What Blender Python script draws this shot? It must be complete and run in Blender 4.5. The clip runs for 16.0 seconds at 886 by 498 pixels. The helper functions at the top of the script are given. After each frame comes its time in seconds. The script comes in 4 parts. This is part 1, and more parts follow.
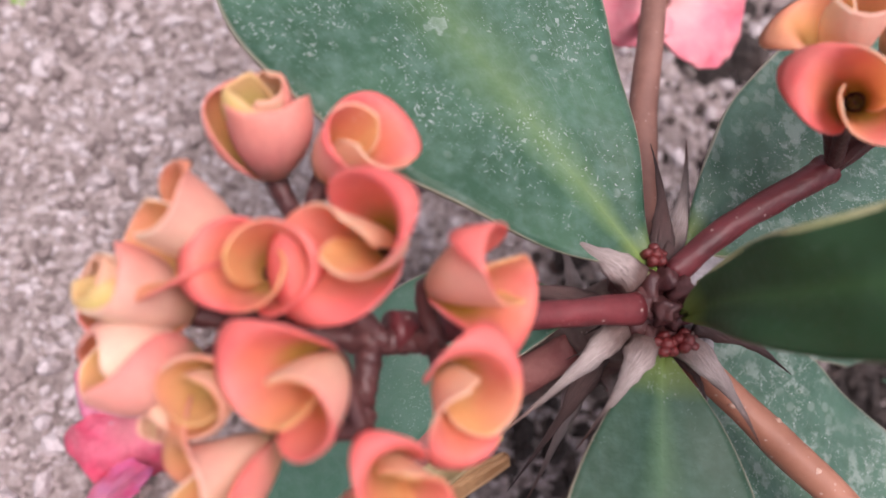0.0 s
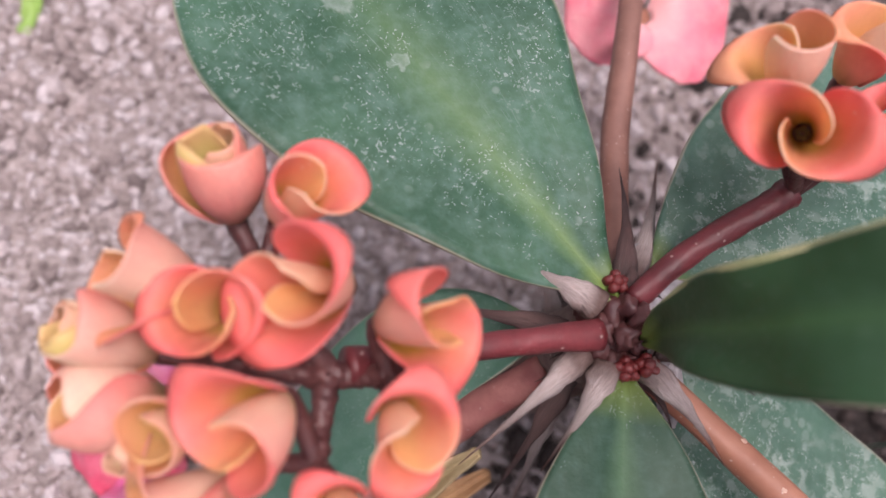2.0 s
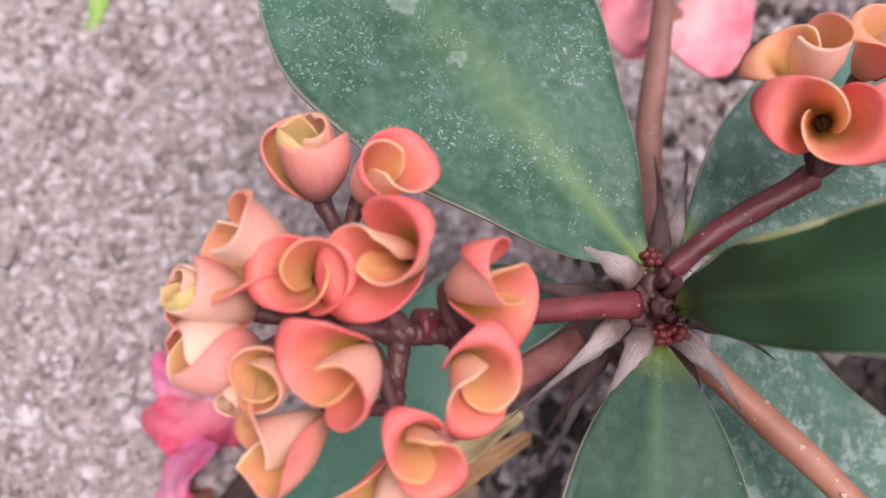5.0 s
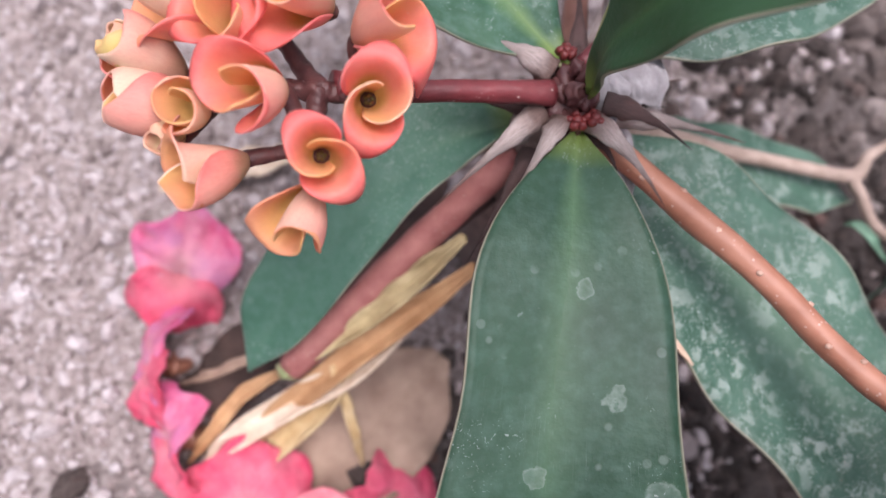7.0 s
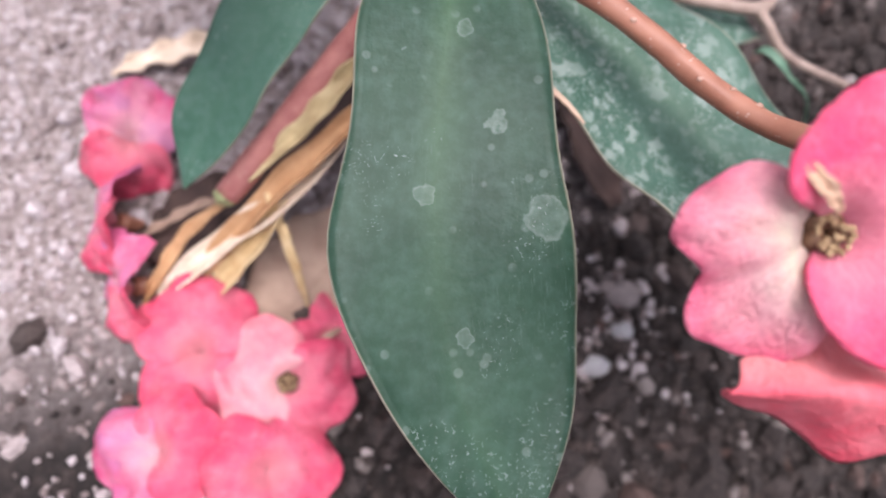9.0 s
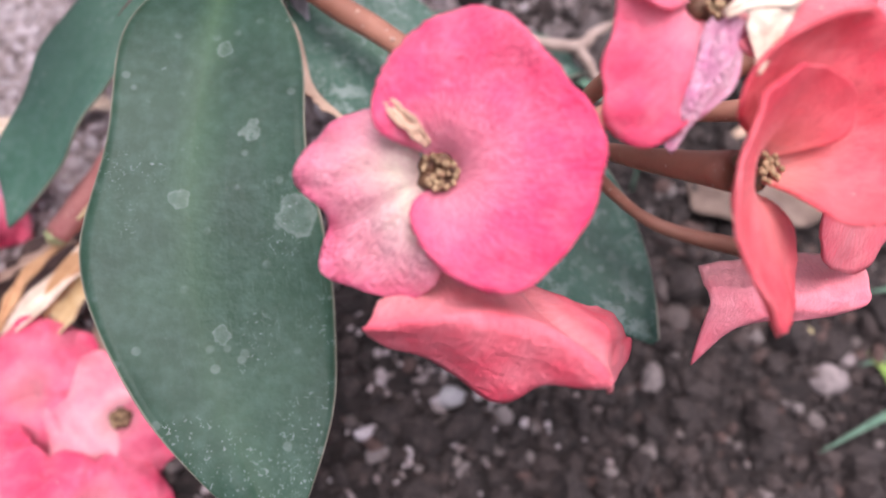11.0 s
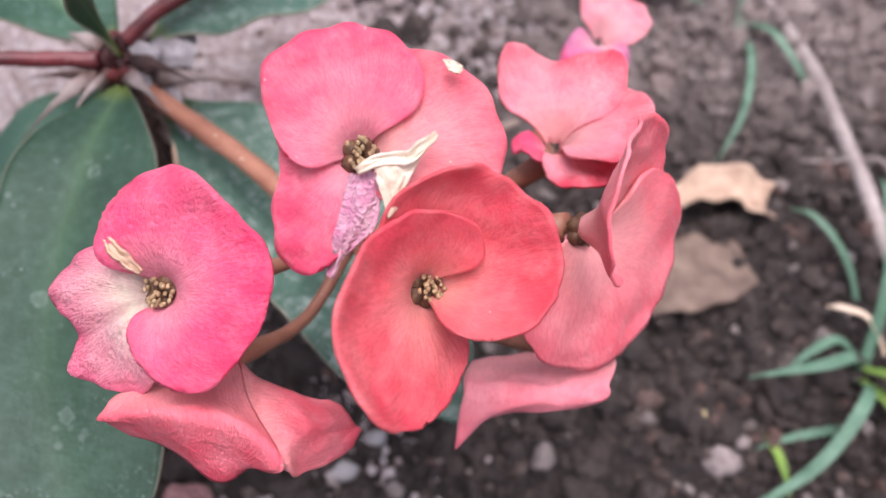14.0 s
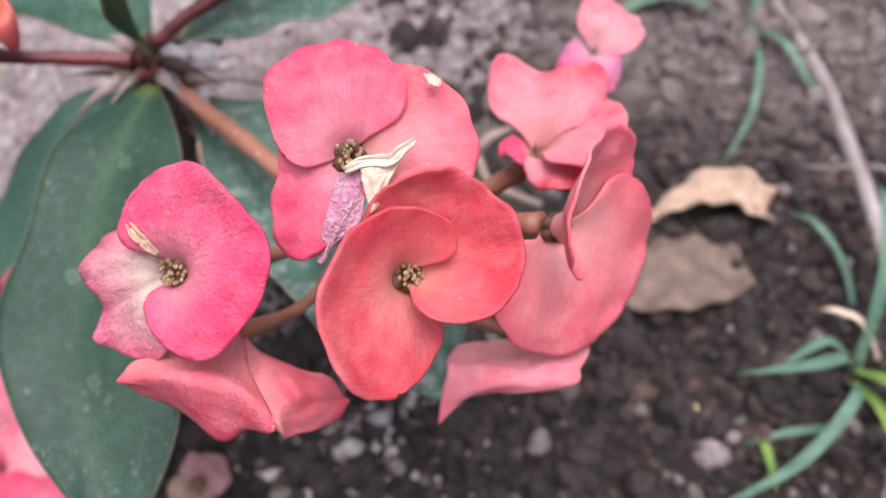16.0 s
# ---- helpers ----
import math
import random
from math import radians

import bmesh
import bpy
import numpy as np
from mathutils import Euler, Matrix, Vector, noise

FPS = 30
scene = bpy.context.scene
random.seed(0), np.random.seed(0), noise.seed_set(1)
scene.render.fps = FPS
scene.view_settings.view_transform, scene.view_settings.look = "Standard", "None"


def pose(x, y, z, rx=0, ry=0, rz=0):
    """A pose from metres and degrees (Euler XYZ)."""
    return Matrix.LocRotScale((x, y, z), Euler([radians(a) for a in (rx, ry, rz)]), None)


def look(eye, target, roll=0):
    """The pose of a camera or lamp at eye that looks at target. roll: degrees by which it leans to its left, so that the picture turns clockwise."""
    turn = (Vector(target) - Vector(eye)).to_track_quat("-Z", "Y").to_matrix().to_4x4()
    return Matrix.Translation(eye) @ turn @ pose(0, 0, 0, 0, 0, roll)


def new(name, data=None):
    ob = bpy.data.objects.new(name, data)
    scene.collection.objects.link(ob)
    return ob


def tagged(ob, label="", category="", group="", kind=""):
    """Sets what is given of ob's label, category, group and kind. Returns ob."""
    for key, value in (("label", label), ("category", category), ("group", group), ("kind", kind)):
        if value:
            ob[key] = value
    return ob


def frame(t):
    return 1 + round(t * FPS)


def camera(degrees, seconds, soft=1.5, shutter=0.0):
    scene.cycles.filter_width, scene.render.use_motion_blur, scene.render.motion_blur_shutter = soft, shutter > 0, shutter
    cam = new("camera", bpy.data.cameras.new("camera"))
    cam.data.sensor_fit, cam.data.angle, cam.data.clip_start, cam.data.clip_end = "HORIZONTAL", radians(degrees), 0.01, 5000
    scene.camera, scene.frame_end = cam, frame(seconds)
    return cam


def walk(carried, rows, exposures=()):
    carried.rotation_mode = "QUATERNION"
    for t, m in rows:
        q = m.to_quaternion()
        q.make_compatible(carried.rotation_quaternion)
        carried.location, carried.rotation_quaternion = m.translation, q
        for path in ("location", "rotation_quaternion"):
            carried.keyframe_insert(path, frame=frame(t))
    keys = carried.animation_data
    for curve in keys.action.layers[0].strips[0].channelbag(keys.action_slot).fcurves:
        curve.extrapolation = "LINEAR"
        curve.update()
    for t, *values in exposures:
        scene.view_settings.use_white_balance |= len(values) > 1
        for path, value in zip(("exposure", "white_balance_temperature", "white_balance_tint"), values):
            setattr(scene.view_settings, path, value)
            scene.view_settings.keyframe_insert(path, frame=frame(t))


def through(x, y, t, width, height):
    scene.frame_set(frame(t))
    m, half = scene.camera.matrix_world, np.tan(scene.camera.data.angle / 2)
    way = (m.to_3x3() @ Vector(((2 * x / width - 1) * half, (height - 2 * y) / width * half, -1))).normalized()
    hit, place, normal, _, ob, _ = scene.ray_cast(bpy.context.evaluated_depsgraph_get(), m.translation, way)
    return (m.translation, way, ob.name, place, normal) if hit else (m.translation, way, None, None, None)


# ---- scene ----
cam = camera(62.1, 16.0)
cam.data.dof.use_dof, cam.data.dof.focus_distance, cam.data.dof.aperture_fstop = True, 0.11, 13.0
PATH = [
    (0, (-0.05409, -0.02495, 0.17846), (-0.01778, 0.02189, 0.04066), 40.64),
    (0.5, (-0.05424, -0.02489, 0.17954), (-0.01858, 0.02231, 0.04170), 39.96),
    (1, (-0.05309, -0.02412, 0.18200), (-0.01900, 0.02269, 0.04362), 38.65),
    (1.5, (-0.05007, -0.02260, 0.18402), (-0.01760, 0.02420, 0.04526), 37.17),
    (2, (-0.04654, -0.02110, 0.18511), (-0.01576, 0.02455, 0.04558), 36.21),
    (2.5, (-0.04551, -0.02021, 0.18418), (-0.01616, 0.02429, 0.04397), 35.61),
    (3, (-0.04561, -0.01816, 0.18354), (-0.01796, 0.02527, 0.04265), 34.77),
    (5.5, (-0.05533, -0.03252, 0.19875), (-0.02809, 0.01195, 0.05810), 34.32),
    (6, (-0.05401, -0.03950, 0.20110), (-0.02698, 0.00649, 0.06091), 33.41),
    (6.5, (-0.04495, -0.04960, 0.19833), (-0.02014, -0.00390, 0.05763), 30.78),
    (7, (-0.03700, -0.06589, 0.19379), (-0.01584, -0.01686, 0.05362), 25.07),
    (7.5, (-0.03170, -0.07935, 0.18790), (-0.01186, -0.03016, 0.04760), 22.97),
    (8, (-0.02670, -0.08939, 0.18608), (-0.00776, -0.03807, 0.04641), 20.25),
    (8.5, (-0.02341, -0.10332, 0.18692), (-0.00462, -0.05001, 0.04797), 18.83),
    (11, (0.02377, -0.13661, 0.18977), (0.04277, -0.06281, 0.06057), 11.03),
    (11.5, (0.03354, -0.13480, 0.19140), (0.05218, -0.05690, 0.06457), 9.58),
    (12, (0.04457, -0.13490, 0.19400), (0.06244, -0.05474, 0.06849), 8.68),
    (12.5, (0.05127, -0.13855, 0.19835), (0.06811, -0.05692, 0.07364), 7.62),
    (13, (0.05555, -0.14200, 0.20163), (0.06949, -0.05937, 0.07722), 5.27),
    (13.5, (0.06168, -0.14329, 0.20650), (0.07143, -0.05934, 0.08258), 2.73),
    (14, (0.07055, -0.14419, 0.21285), (0.07812, -0.05855, 0.08993), 3.21),
    (14.5, (0.07746, -0.14708, 0.21785), (0.08274, -0.06179, 0.09457), 2.67),
    (15, (0.07959, -0.15034, 0.22023), (0.08345, -0.06689, 0.09564), 2.46),
    (15.5, (0.07936, -0.15175, 0.22235), (0.08149, -0.06801, 0.09792), 1.81),
    (16, (0.07876, -0.15208, 0.22376), (0.07956, -0.06731, 0.10001), 1.16),
]
walk(cam, [(t, look(eye, target, roll)) for t, eye, target, roll in PATH], [(0, 0.54, 6500, 25), (3, 0.48, 6500, 25), (5.5, 0.57, 6300, 22), (8.5, 0.75, 6200, 20), (11, 0.72, 6200, 27), (12.2, 0.68, 6200, 27), (13.5, 0.65, 6200, 24), (16, 0.52, 6200, 20)])

# ---------------------------------------------------------------- light: open shade under a bright overcast sky
SUN_UP, SUN_TURN = 86.0, 150.0
world = bpy.data.worlds.new("overcast_sky")
scene.world = world
world.use_nodes = True
wt = world.node_tree
sky = wt.nodes.new("ShaderNodeTexSky")
sky.sky_type, sky.sun_disc = "NISHITA", False
sky.sun_elevation, sky.sun_rotation = radians(SUN_UP), radians(SUN_TURN)
sky.air_density, sky.dust_density, sky.ozone_density = 1.0, 6.0, 1.0
soft = wt.nodes.new("ShaderNodeHueSaturation")
soft.inputs["Saturation"].default_value = 0.35
wt.links.new(sky.outputs[0], soft.inputs["Color"])
wt.links.new(soft.outputs[0], wt.nodes["Background"].inputs["Color"])
wt.nodes["Background"].inputs["Strength"].default_value = 0.125

sun_data = bpy.data.lights.new("sun", "SUN")
sun_data.energy, sun_data.angle, sun_data.color = 2.0, radians(40), (1.0, 0.95, 0.88)
sun = new("sun", sun_data)
sun.rotation_euler = (radians(90 - SUN_UP), 0, radians(180 - SUN_TURN))


# ---------------------------------------------------------------- node helpers
class Nodes:
    """A small wrapper to write node trees on few lines."""

    def __init__(self, name):
        self.mat = bpy.data.materials.new(name)
        self.mat.use_nodes = True
        self.t = self.mat.node_tree
        self.bsdf = self.t.nodes["Principled BSDF"]
        self.out = self.t.nodes["Material Output"]

    def add(self, kind, **values):
        n = self.t.nodes.new("ShaderNode" + kind)
        for key, v in values.items():
            if key in n.inputs:
                self.put(v, n.inputs[key])
        return n

    def put(self, v, socket):
        if isinstance(v, bpy.types.NodeSocket):
            self.t.links.new(v, socket)
        else:
            socket.default_value = (*v, 1.0) if isinstance(v, tuple) and len(v) == 3 and socket.type == "RGBA" else v

    def coords(self, kind="Object"):
        return self.t.nodes.new("ShaderNodeTexCoord").outputs[kind]

    def noise(self, vec, scale, detail=4.0, rough=0.55, distort=0.0):
        n = self.add("TexNoise", Vector=vec, Scale=scale, Detail=detail, Roughness=rough, Distortion=distort)
        return n.outputs["Fac"]

    def cells(self, vec, scale, feature="F1", random=1.0):
        n = self.t.nodes.new("ShaderNodeTexVoronoi")
        n.feature = feature
        self.put(vec, n.inputs["Vector"])
        self.put(scale, n.inputs["Scale"])
        self.put(random, n.inputs["Randomness"])
        return n.outputs["Distance"]

    def ramp(self, fac, *stops):
        n = self.t.nodes.new("ShaderNodeValToRGB")
        el = n.color_ramp.elements
        while len(el) < len(stops):
            el.new(0.5)
        for e, (pos, col) in zip(el, stops):
            e.position = pos
            e.color = (*col, 1.0) if isinstance(col, tuple) else (col, col, col, 1.0)
        self.put(fac, n.inputs["Fac"])
        return n.outputs["Color"]

    def mix(self, fac, a, b, mode="MIX"):
        n = self.t.nodes.new("ShaderNodeMix")
        n.data_type, n.blend_type = "RGBA", mode
        self.put(fac, n.inputs["Factor"])
        self.put(a, n.inputs["A"])
        self.put(b, n.inputs["B"])
        for socket, v in (("A", a), ("B", b)):
            s = [i for i in n.inputs if i.name == socket and i.type == "RGBA"][0]
            self.put(v, s)
        return [o for o in n.outputs if o.type == "RGBA"][0]

    def math(self, op, a, b=0.0, clamp=False):
        n = self.t.nodes.new("ShaderNodeMath")
        n.operation, n.use_clamp = op, clamp
        self.put(a, n.inputs[0])
        self.put(b, n.inputs[1])
        return n.outputs[0]

    def scaled(self, vec, x, y, z):
        n = self.t.nodes.new("ShaderNodeMapping")
        self.put(vec, n.inputs["Vector"])
        n.inputs["Scale"].default_value = (x, y, z)
        return n.outputs["Vector"]

    def split(self, vec):
        n = self.add("SeparateXYZ", Vector=vec)
        return n.outputs[0], n.outputs[1]

    def random(self):
        return self.t.nodes.new("ShaderNodeObjectInfo").outputs["Random"]

    def island(self):
        return self.t.nodes.new("ShaderNodeNewGeometry").outputs["Random Per Island"]

    def bump(self, height, distance, strength=1.0):
        n = self.add("Bump", Height=height, Distance=distance, Strength=strength)
        self.put(n.outputs[0], self.bsdf.inputs["Normal"])
        return n.outputs[0]

    def finish(self, colour, rough, through=0.0, glow=None, sheen=0.0):
        """Colour and gloss; through: how much light passes the sheet."""
        self.put(colour, self.bsdf.inputs["Base Color"])
        self.put(rough, self.bsdf.inputs["Roughness"])
        if sheen:
            self.bsdf.inputs["Sheen Weight"].default_value = sheen
        if through:
            tr = self.add("BsdfTranslucent", Color=glow if glow is not None else colour)
            m = self.t.nodes.new("ShaderNodeMixShader")
            m.inputs[0].default_value = through
            self.t.links.new(self.bsdf.outputs[0], m.inputs[1])
            self.t.links.new(tr.outputs[0], m.inputs[2])
            self.t.links.new(m.outputs[0], self.out.inputs["Surface"])
        return self.mat


# ---------------------------------------------------------------- materials
def leaf_material(name, dark, light, rib, stain=0.5, rib_show=0.6, bloom_sheen=0.3, through=0.12, cover=0.0, patch=0.0, gloss=0.28, spots=(), specks=1.0):
    n = Nodes(name)
    obj, uv = n.coords(), n.coords("UV")
    u, v = n.split(uv)
    side = n.math("ABSOLUTE", n.math("SUBTRACT", v, 0.5))
    base = n.mix(n.ramp(n.noise(obj, 55, 5), (0.35, 0.0), (0.7, 1.0)), dark, light)
    # broad bluish bloom and fine mottling; the paleness also imitates sky sheen and haze
    base = n.mix(n.math("MULTIPLY", n.ramp(n.noise(obj, 420, 4), (0.4, 0.0), (0.8, 1.0)), bloom_sheen), base, (0.13, 0.22, 0.19))
    ribw = n.ramp(n.math("ADD", side, n.math("MULTIPLY", n.noise(obj, 300), 0.05)), (0.02, 0.8), (0.08, 0.4), (0.17, 0.0))
    near = n.ramp(u, (0.0, 1.0), (0.28, rib_show), (0.75, 0.12))
    base = n.mix(n.math("MULTIPLY", ribw, near), base, rib)
    base = n.mix(n.ramp(u, (0.0, 0.75), (0.09, 0.0)), base, (0.25, 0.33, 0.06))
    # dried water marks and lime specks
    big = n.ramp(n.cells(n.mix(0.12, obj, n.add("TexNoise", Vector=obj, Scale=300.0).outputs["Color"]), 95), (0.15, 1.0), (0.21, 0.0))
    big = n.math("MULTIPLY", big, n.ramp(n.noise(obj, 60, 2), (0.52 - 0.12 * cover - patch, 0.0), (0.62 - 0.1 * cover - patch, 1.0)))
    warped = n.mix(0.1, obj, n.add("TexNoise", Vector=obj, Scale=420.0).outputs["Color"])
    film = n.math("MULTIPLY", n.ramp(n.cells(warped, 62), (0.24, 1.0), (0.27, 0.0)), n.ramp(n.noise(obj, 330, 4), (0.3, 0.3), (0.7, 1.0)))
    film = n.math("MULTIPLY", film, n.ramp(n.noise(obj, 31, 1), (0.5, 0.0), (0.54, 1.0)))
    big = n.math("MAXIMUM", big, n.math("MULTIPLY", film, 0.7))
    ring = n.ramp(n.cells(obj, 240), (0.17, 1.0), (0.23, 0.0))
    ring = n.math("MULTIPLY", ring, n.ramp(n.noise(obj, 130, 2), (0.5 - 0.16 * cover, 0.0), (0.62 - 0.1 * cover, 1.0)))
    dots = n.ramp(n.cells(obj, 620), (0.06, 1.0), (0.13, 0.0))
    dots = n.math("MULTIPLY", dots, n.ramp(n.noise(obj, 90, 3), (0.6, 0.0), (0.8, 1.0)))
    fine = n.ramp(n.cells(obj, 900), (0.04, 1.0), (0.1, 0.0))
    fine = n.math("MULTIPLY", fine, n.ramp(n.noise(obj, 170, 2), (0.52, 0.0), (0.6, 1.0)))
    dots = n.math("MULTIPLY", n.math("MAXIMUM", dots, fine), specks)
    streak = n.ramp(n.noise(n.scaled(uv, 3, 40, 1), 6, 3, 0.6, 0.4), (0.6, 0.0), (0.78, 0.7))
    streak = n.math("MULTIPLY", streak, n.ramp(n.noise(obj, 45, 2), (0.5, 0.0), (0.62, 1.0)))
    mark = n.math("MAXIMUM", n.math("MAXIMUM", n.math("MULTIPLY", big, 0.75), n.math("MULTIPLY", ring, 0.22)), n.math("MULTIPLY", dots, 0.38))
    mark = n.math("MAXIMUM", mark, n.math("MULTIPLY", streak, 0.5))
    frayed = n.mix(0.0035, obj, n.add("TexNoise", Vector=obj, Scale=380.0, Detail=4.0).outputs["Color"])
    for place, r in spots:
        # dried drops: a thin film with a brighter rim, each with a frayed outline
        far = n.t.nodes.new("ShaderNodeVectorMath")
        far.operation = "DISTANCE"
        n.put(frayed, far.inputs[0])
        far.inputs[1].default_value = [c / 1000 * 0.9965 + 0.00175 for c in place]
        q = n.math("DIVIDE", far.outputs["Value"], r / 1000)
        film_ = n.math("MULTIPLY", n.ramp(q, (0.0, 0.14), (0.7, 0.2), (0.88, 0.4), (1.0, 0.0)), n.ramp(n.noise(obj, 700, 3), (0.3, 0.45), (0.6, 1.0)))
        mark = n.math("MAXIMUM", mark, film_)
    if cover:
        chalk = n.math("MULTIPLY", n.ramp(n.noise(obj, 260, 5, 0.62), (0.52, 0.0), (0.6, 0.6)), n.ramp(n.noise(obj, 60, 2), (0.38, 0.25), (0.6, 1.0)))
        mark = n.math("MAXIMUM", mark, n.math("MULTIPLY", chalk, cover))
    mark = n.math("MULTIPLY", mark, stain, clamp=True)
    col = n.mix(mark, base, (0.42, 0.5, 0.46))
    edge = n.ramp(side, (0.49, 0.0), (0.499, 1.0))
    col = n.mix(n.math("MULTIPLY", edge, 0.55), col, (0.46, 0.4, 0.31))
    h = n.math("ADD", n.noise(obj, 900, 3), n.math("MULTIPLY", mark, 0.6))
    h = n.math("ADD", h, n.math("MULTIPLY", ribw, -1.2))
    n.bump(h, 0.0004, 0.35)
    n.bsdf.inputs["Specular IOR Level"].default_value = gloss
    return n.finish(col, n.math("ADD", n.math("MULTIPLY", mark, 0.2), 0.5), through, (0.12, 0.3, 0.05))


def bract_material(name, base_c, mid_c, rim_c, rim_at=0.75, pale=(0.85, 0.66, 0.45), wrinkle=0.25, veins=0.35, lilac=0.0, through=0.25, heart=None, foot=0.05, heart_v=(0.16, 0.42), heart_u=(0.35, 0.55)):
    """Coloured bract: pale at its foot (u = 0), deep at its rim; veins run from foot to rim."""
    n = Nodes(name)
    obj, uv = n.coords(), n.coords("UV")
    u, v = n.split(uv)
    wob = n.math("ADD", u, n.math("MULTIPLY", n.math("SUBTRACT", n.noise(obj, 160, 3), 0.5), 0.35))
    wob = n.math("ADD", wob, n.math("MULTIPLY", n.math("SUBTRACT", n.random(), 0.5), 0.12))
    col = n.ramp(wob, (foot, base_c), (rim_at * 0.6, mid_c), (rim_at + 0.1, rim_c))
    # pale blotches, fine and broad: uneven tone that also imitates highlights and sheen
    blotch = n.ramp(n.noise(obj, 240, 5), (0.42, 0.0), (0.75, 1.0))
    col = n.mix(n.math("MULTIPLY", blotch, 0.45), col, pale)
    broad = n.ramp(n.noise(obj, 75, 2), (0.45, 0.0), (0.7, 1.0))
    col = n.mix(n.math("MULTIPLY", broad, 0.45), col, pale)
    if heart:
        inside = n.math("ADD", v, n.math("MULTIPLY", n.math("SUBTRACT", n.noise(obj, 200, 3), 0.5), 0.3))
        col = n.mix(n.math("MULTIPLY", n.ramp(inside, (heart_v[0], 0.9), (heart_v[1], 0.0)), n.ramp(u, (heart_u[0], 0.0), (heart_u[1], 1.0))), col, heart)
    vein = n.noise(n.scaled(uv, 1.2, 16, 1), 5, 4, 0.6, 0.6)
    vein_line = n.ramp(vein, (0.44, 0.0), (0.5, 1.0), (0.56, 0.0))
    col = n.mix(n.math("MULTIPLY", vein_line, veins), col, tuple(c * 0.6 for c in rim_c))
    if lilac:
        col = n.mix(n.math("MULTIPLY", n.ramp(n.noise(obj, 130, 3), (0.45, 0.0), (0.65, 1.0)), lilac), col, (0.5, 0.2, 0.42))
    pucker = n.noise(obj, 750, 3, 0.6, 0.8)
    # low spots of the puckers coloured darker, as shade in the creases
    dip_shade = n.math("MULTIPLY", n.ramp(pucker, (0.34, 1.0), (0.45, 0.0)), n.ramp(n.noise(obj, 110, 2), (0.4, 0.0), (0.6, 1.0)))
    col = n.mix(n.math("MULTIPLY", dip_shade, wrinkle * 0.35), col, tuple(c * 0.8 for c in rim_c))
    fleck = n.math("MULTIPLY", n.ramp(n.cells(obj, 420), (0.05, 1.0), (0.1, 0.0)), n.ramp(n.noise(obj, 200, 1), (0.6, 0.0), (0.66, 1.0)))
    col = n.mix(n.math("MULTIPLY", fleck, 0.6), col, (0.85, 0.7, 0.55))
    h = n.math("ADD", n.math("MULTIPLY", vein, 1.3), n.math("ADD", n.math("MULTIPLY", n.noise(obj, 1500, 3), 0.5), n.math("MULTIPLY", pucker, 1.6)))
    n.bump(h, 0.0011, wrinkle)
    n.bsdf.inputs["Specular IOR Level"].default_value = 0.3
    return n.finish(col, n.math("ADD", n.math("MULTIPLY", pucker, 0.25), 0.36), through, None, 0.05)


def skin_material(name, dark, light, scale=300, rough=0.6, flecks=0.3, stretch=(1, 1, 1), bump=0.4, depth=0.0005):
    """Stems, spines, dry bits."""
    n = Nodes(name)
    obj = n.scaled(n.coords(), *stretch)
    col = n.mix(n.ramp(n.noise(obj, scale, 5), (0.3, 0.0), (0.7, 1.0)), dark, light)
    col = n.mix(n.math("MULTIPLY", n.ramp(n.noise(obj, scale * 0.2, 3), (0.4, 0.0), (0.7, 1.0)), 0.4), col, tuple(c * 0.6 for c in dark))
    spot = n.math("MULTIPLY", n.ramp(n.cells(obj, 700), (0.1, 1.0), (0.2, 0.0)), n.ramp(n.noise(obj, 250, 1), (0.5, 0.0), (0.6, 1.0)))
    col = n.mix(n.math("MULTIPLY", spot, flecks), col, (0.6, 0.5, 0.45))
    n.bump(n.noise(obj, scale * 4, 4), depth, bump)
    return n.finish(col, rough)


def spine_material(name, foot, body, tip_):
    """A woody spine: brown at its foot, pale and fibrous along its body, dark at its tip."""
    n = Nodes(name)
    obj, uv = n.coords(), n.coords("UV")
    u, v = n.split(uv)
    col = n.ramp(n.math("ADD", u, n.math("MULTIPLY", n.math("SUBTRACT", n.noise(obj, 260, 3), 0.5), 0.3)), (0.06, foot), (0.3, body), (0.6, tuple(c * 0.75 for c in body)), (0.92, tip_))
    fibre = n.noise(n.scaled(uv, 2, 9, 1), 5, 4, 0.6, 0.3)
    col = n.mix(n.math("MULTIPLY", n.ramp(fibre, (0.36, 0.8), (0.6, 0.0)), 0.42), col, tuple(c * 0.4 for c in foot))
    n.bump(fibre, 0.0006, 0.7)
    return n.finish(col, 0.62)


def grit_material(name, *stops, rough=0.85, dry=None):
    n = Nodes(name)
    obj = n.coords()
    col = n.ramp(n.island(), *stops)
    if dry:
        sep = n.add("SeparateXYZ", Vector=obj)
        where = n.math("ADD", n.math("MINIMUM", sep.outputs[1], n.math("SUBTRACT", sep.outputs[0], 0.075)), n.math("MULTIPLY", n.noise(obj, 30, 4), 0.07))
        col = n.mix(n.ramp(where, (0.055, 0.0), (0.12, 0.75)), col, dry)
    col = n.mix(n.math("MULTIPLY", n.ramp(n.noise(obj, 900, 4), (0.35, 0.0), (0.7, 1.0)), 0.45), col, (0.12, 0.09, 0.08))
    n.bump(n.noise(obj, 1500, 4), 0.0006, 0.6)
    return n.finish(col, rough)


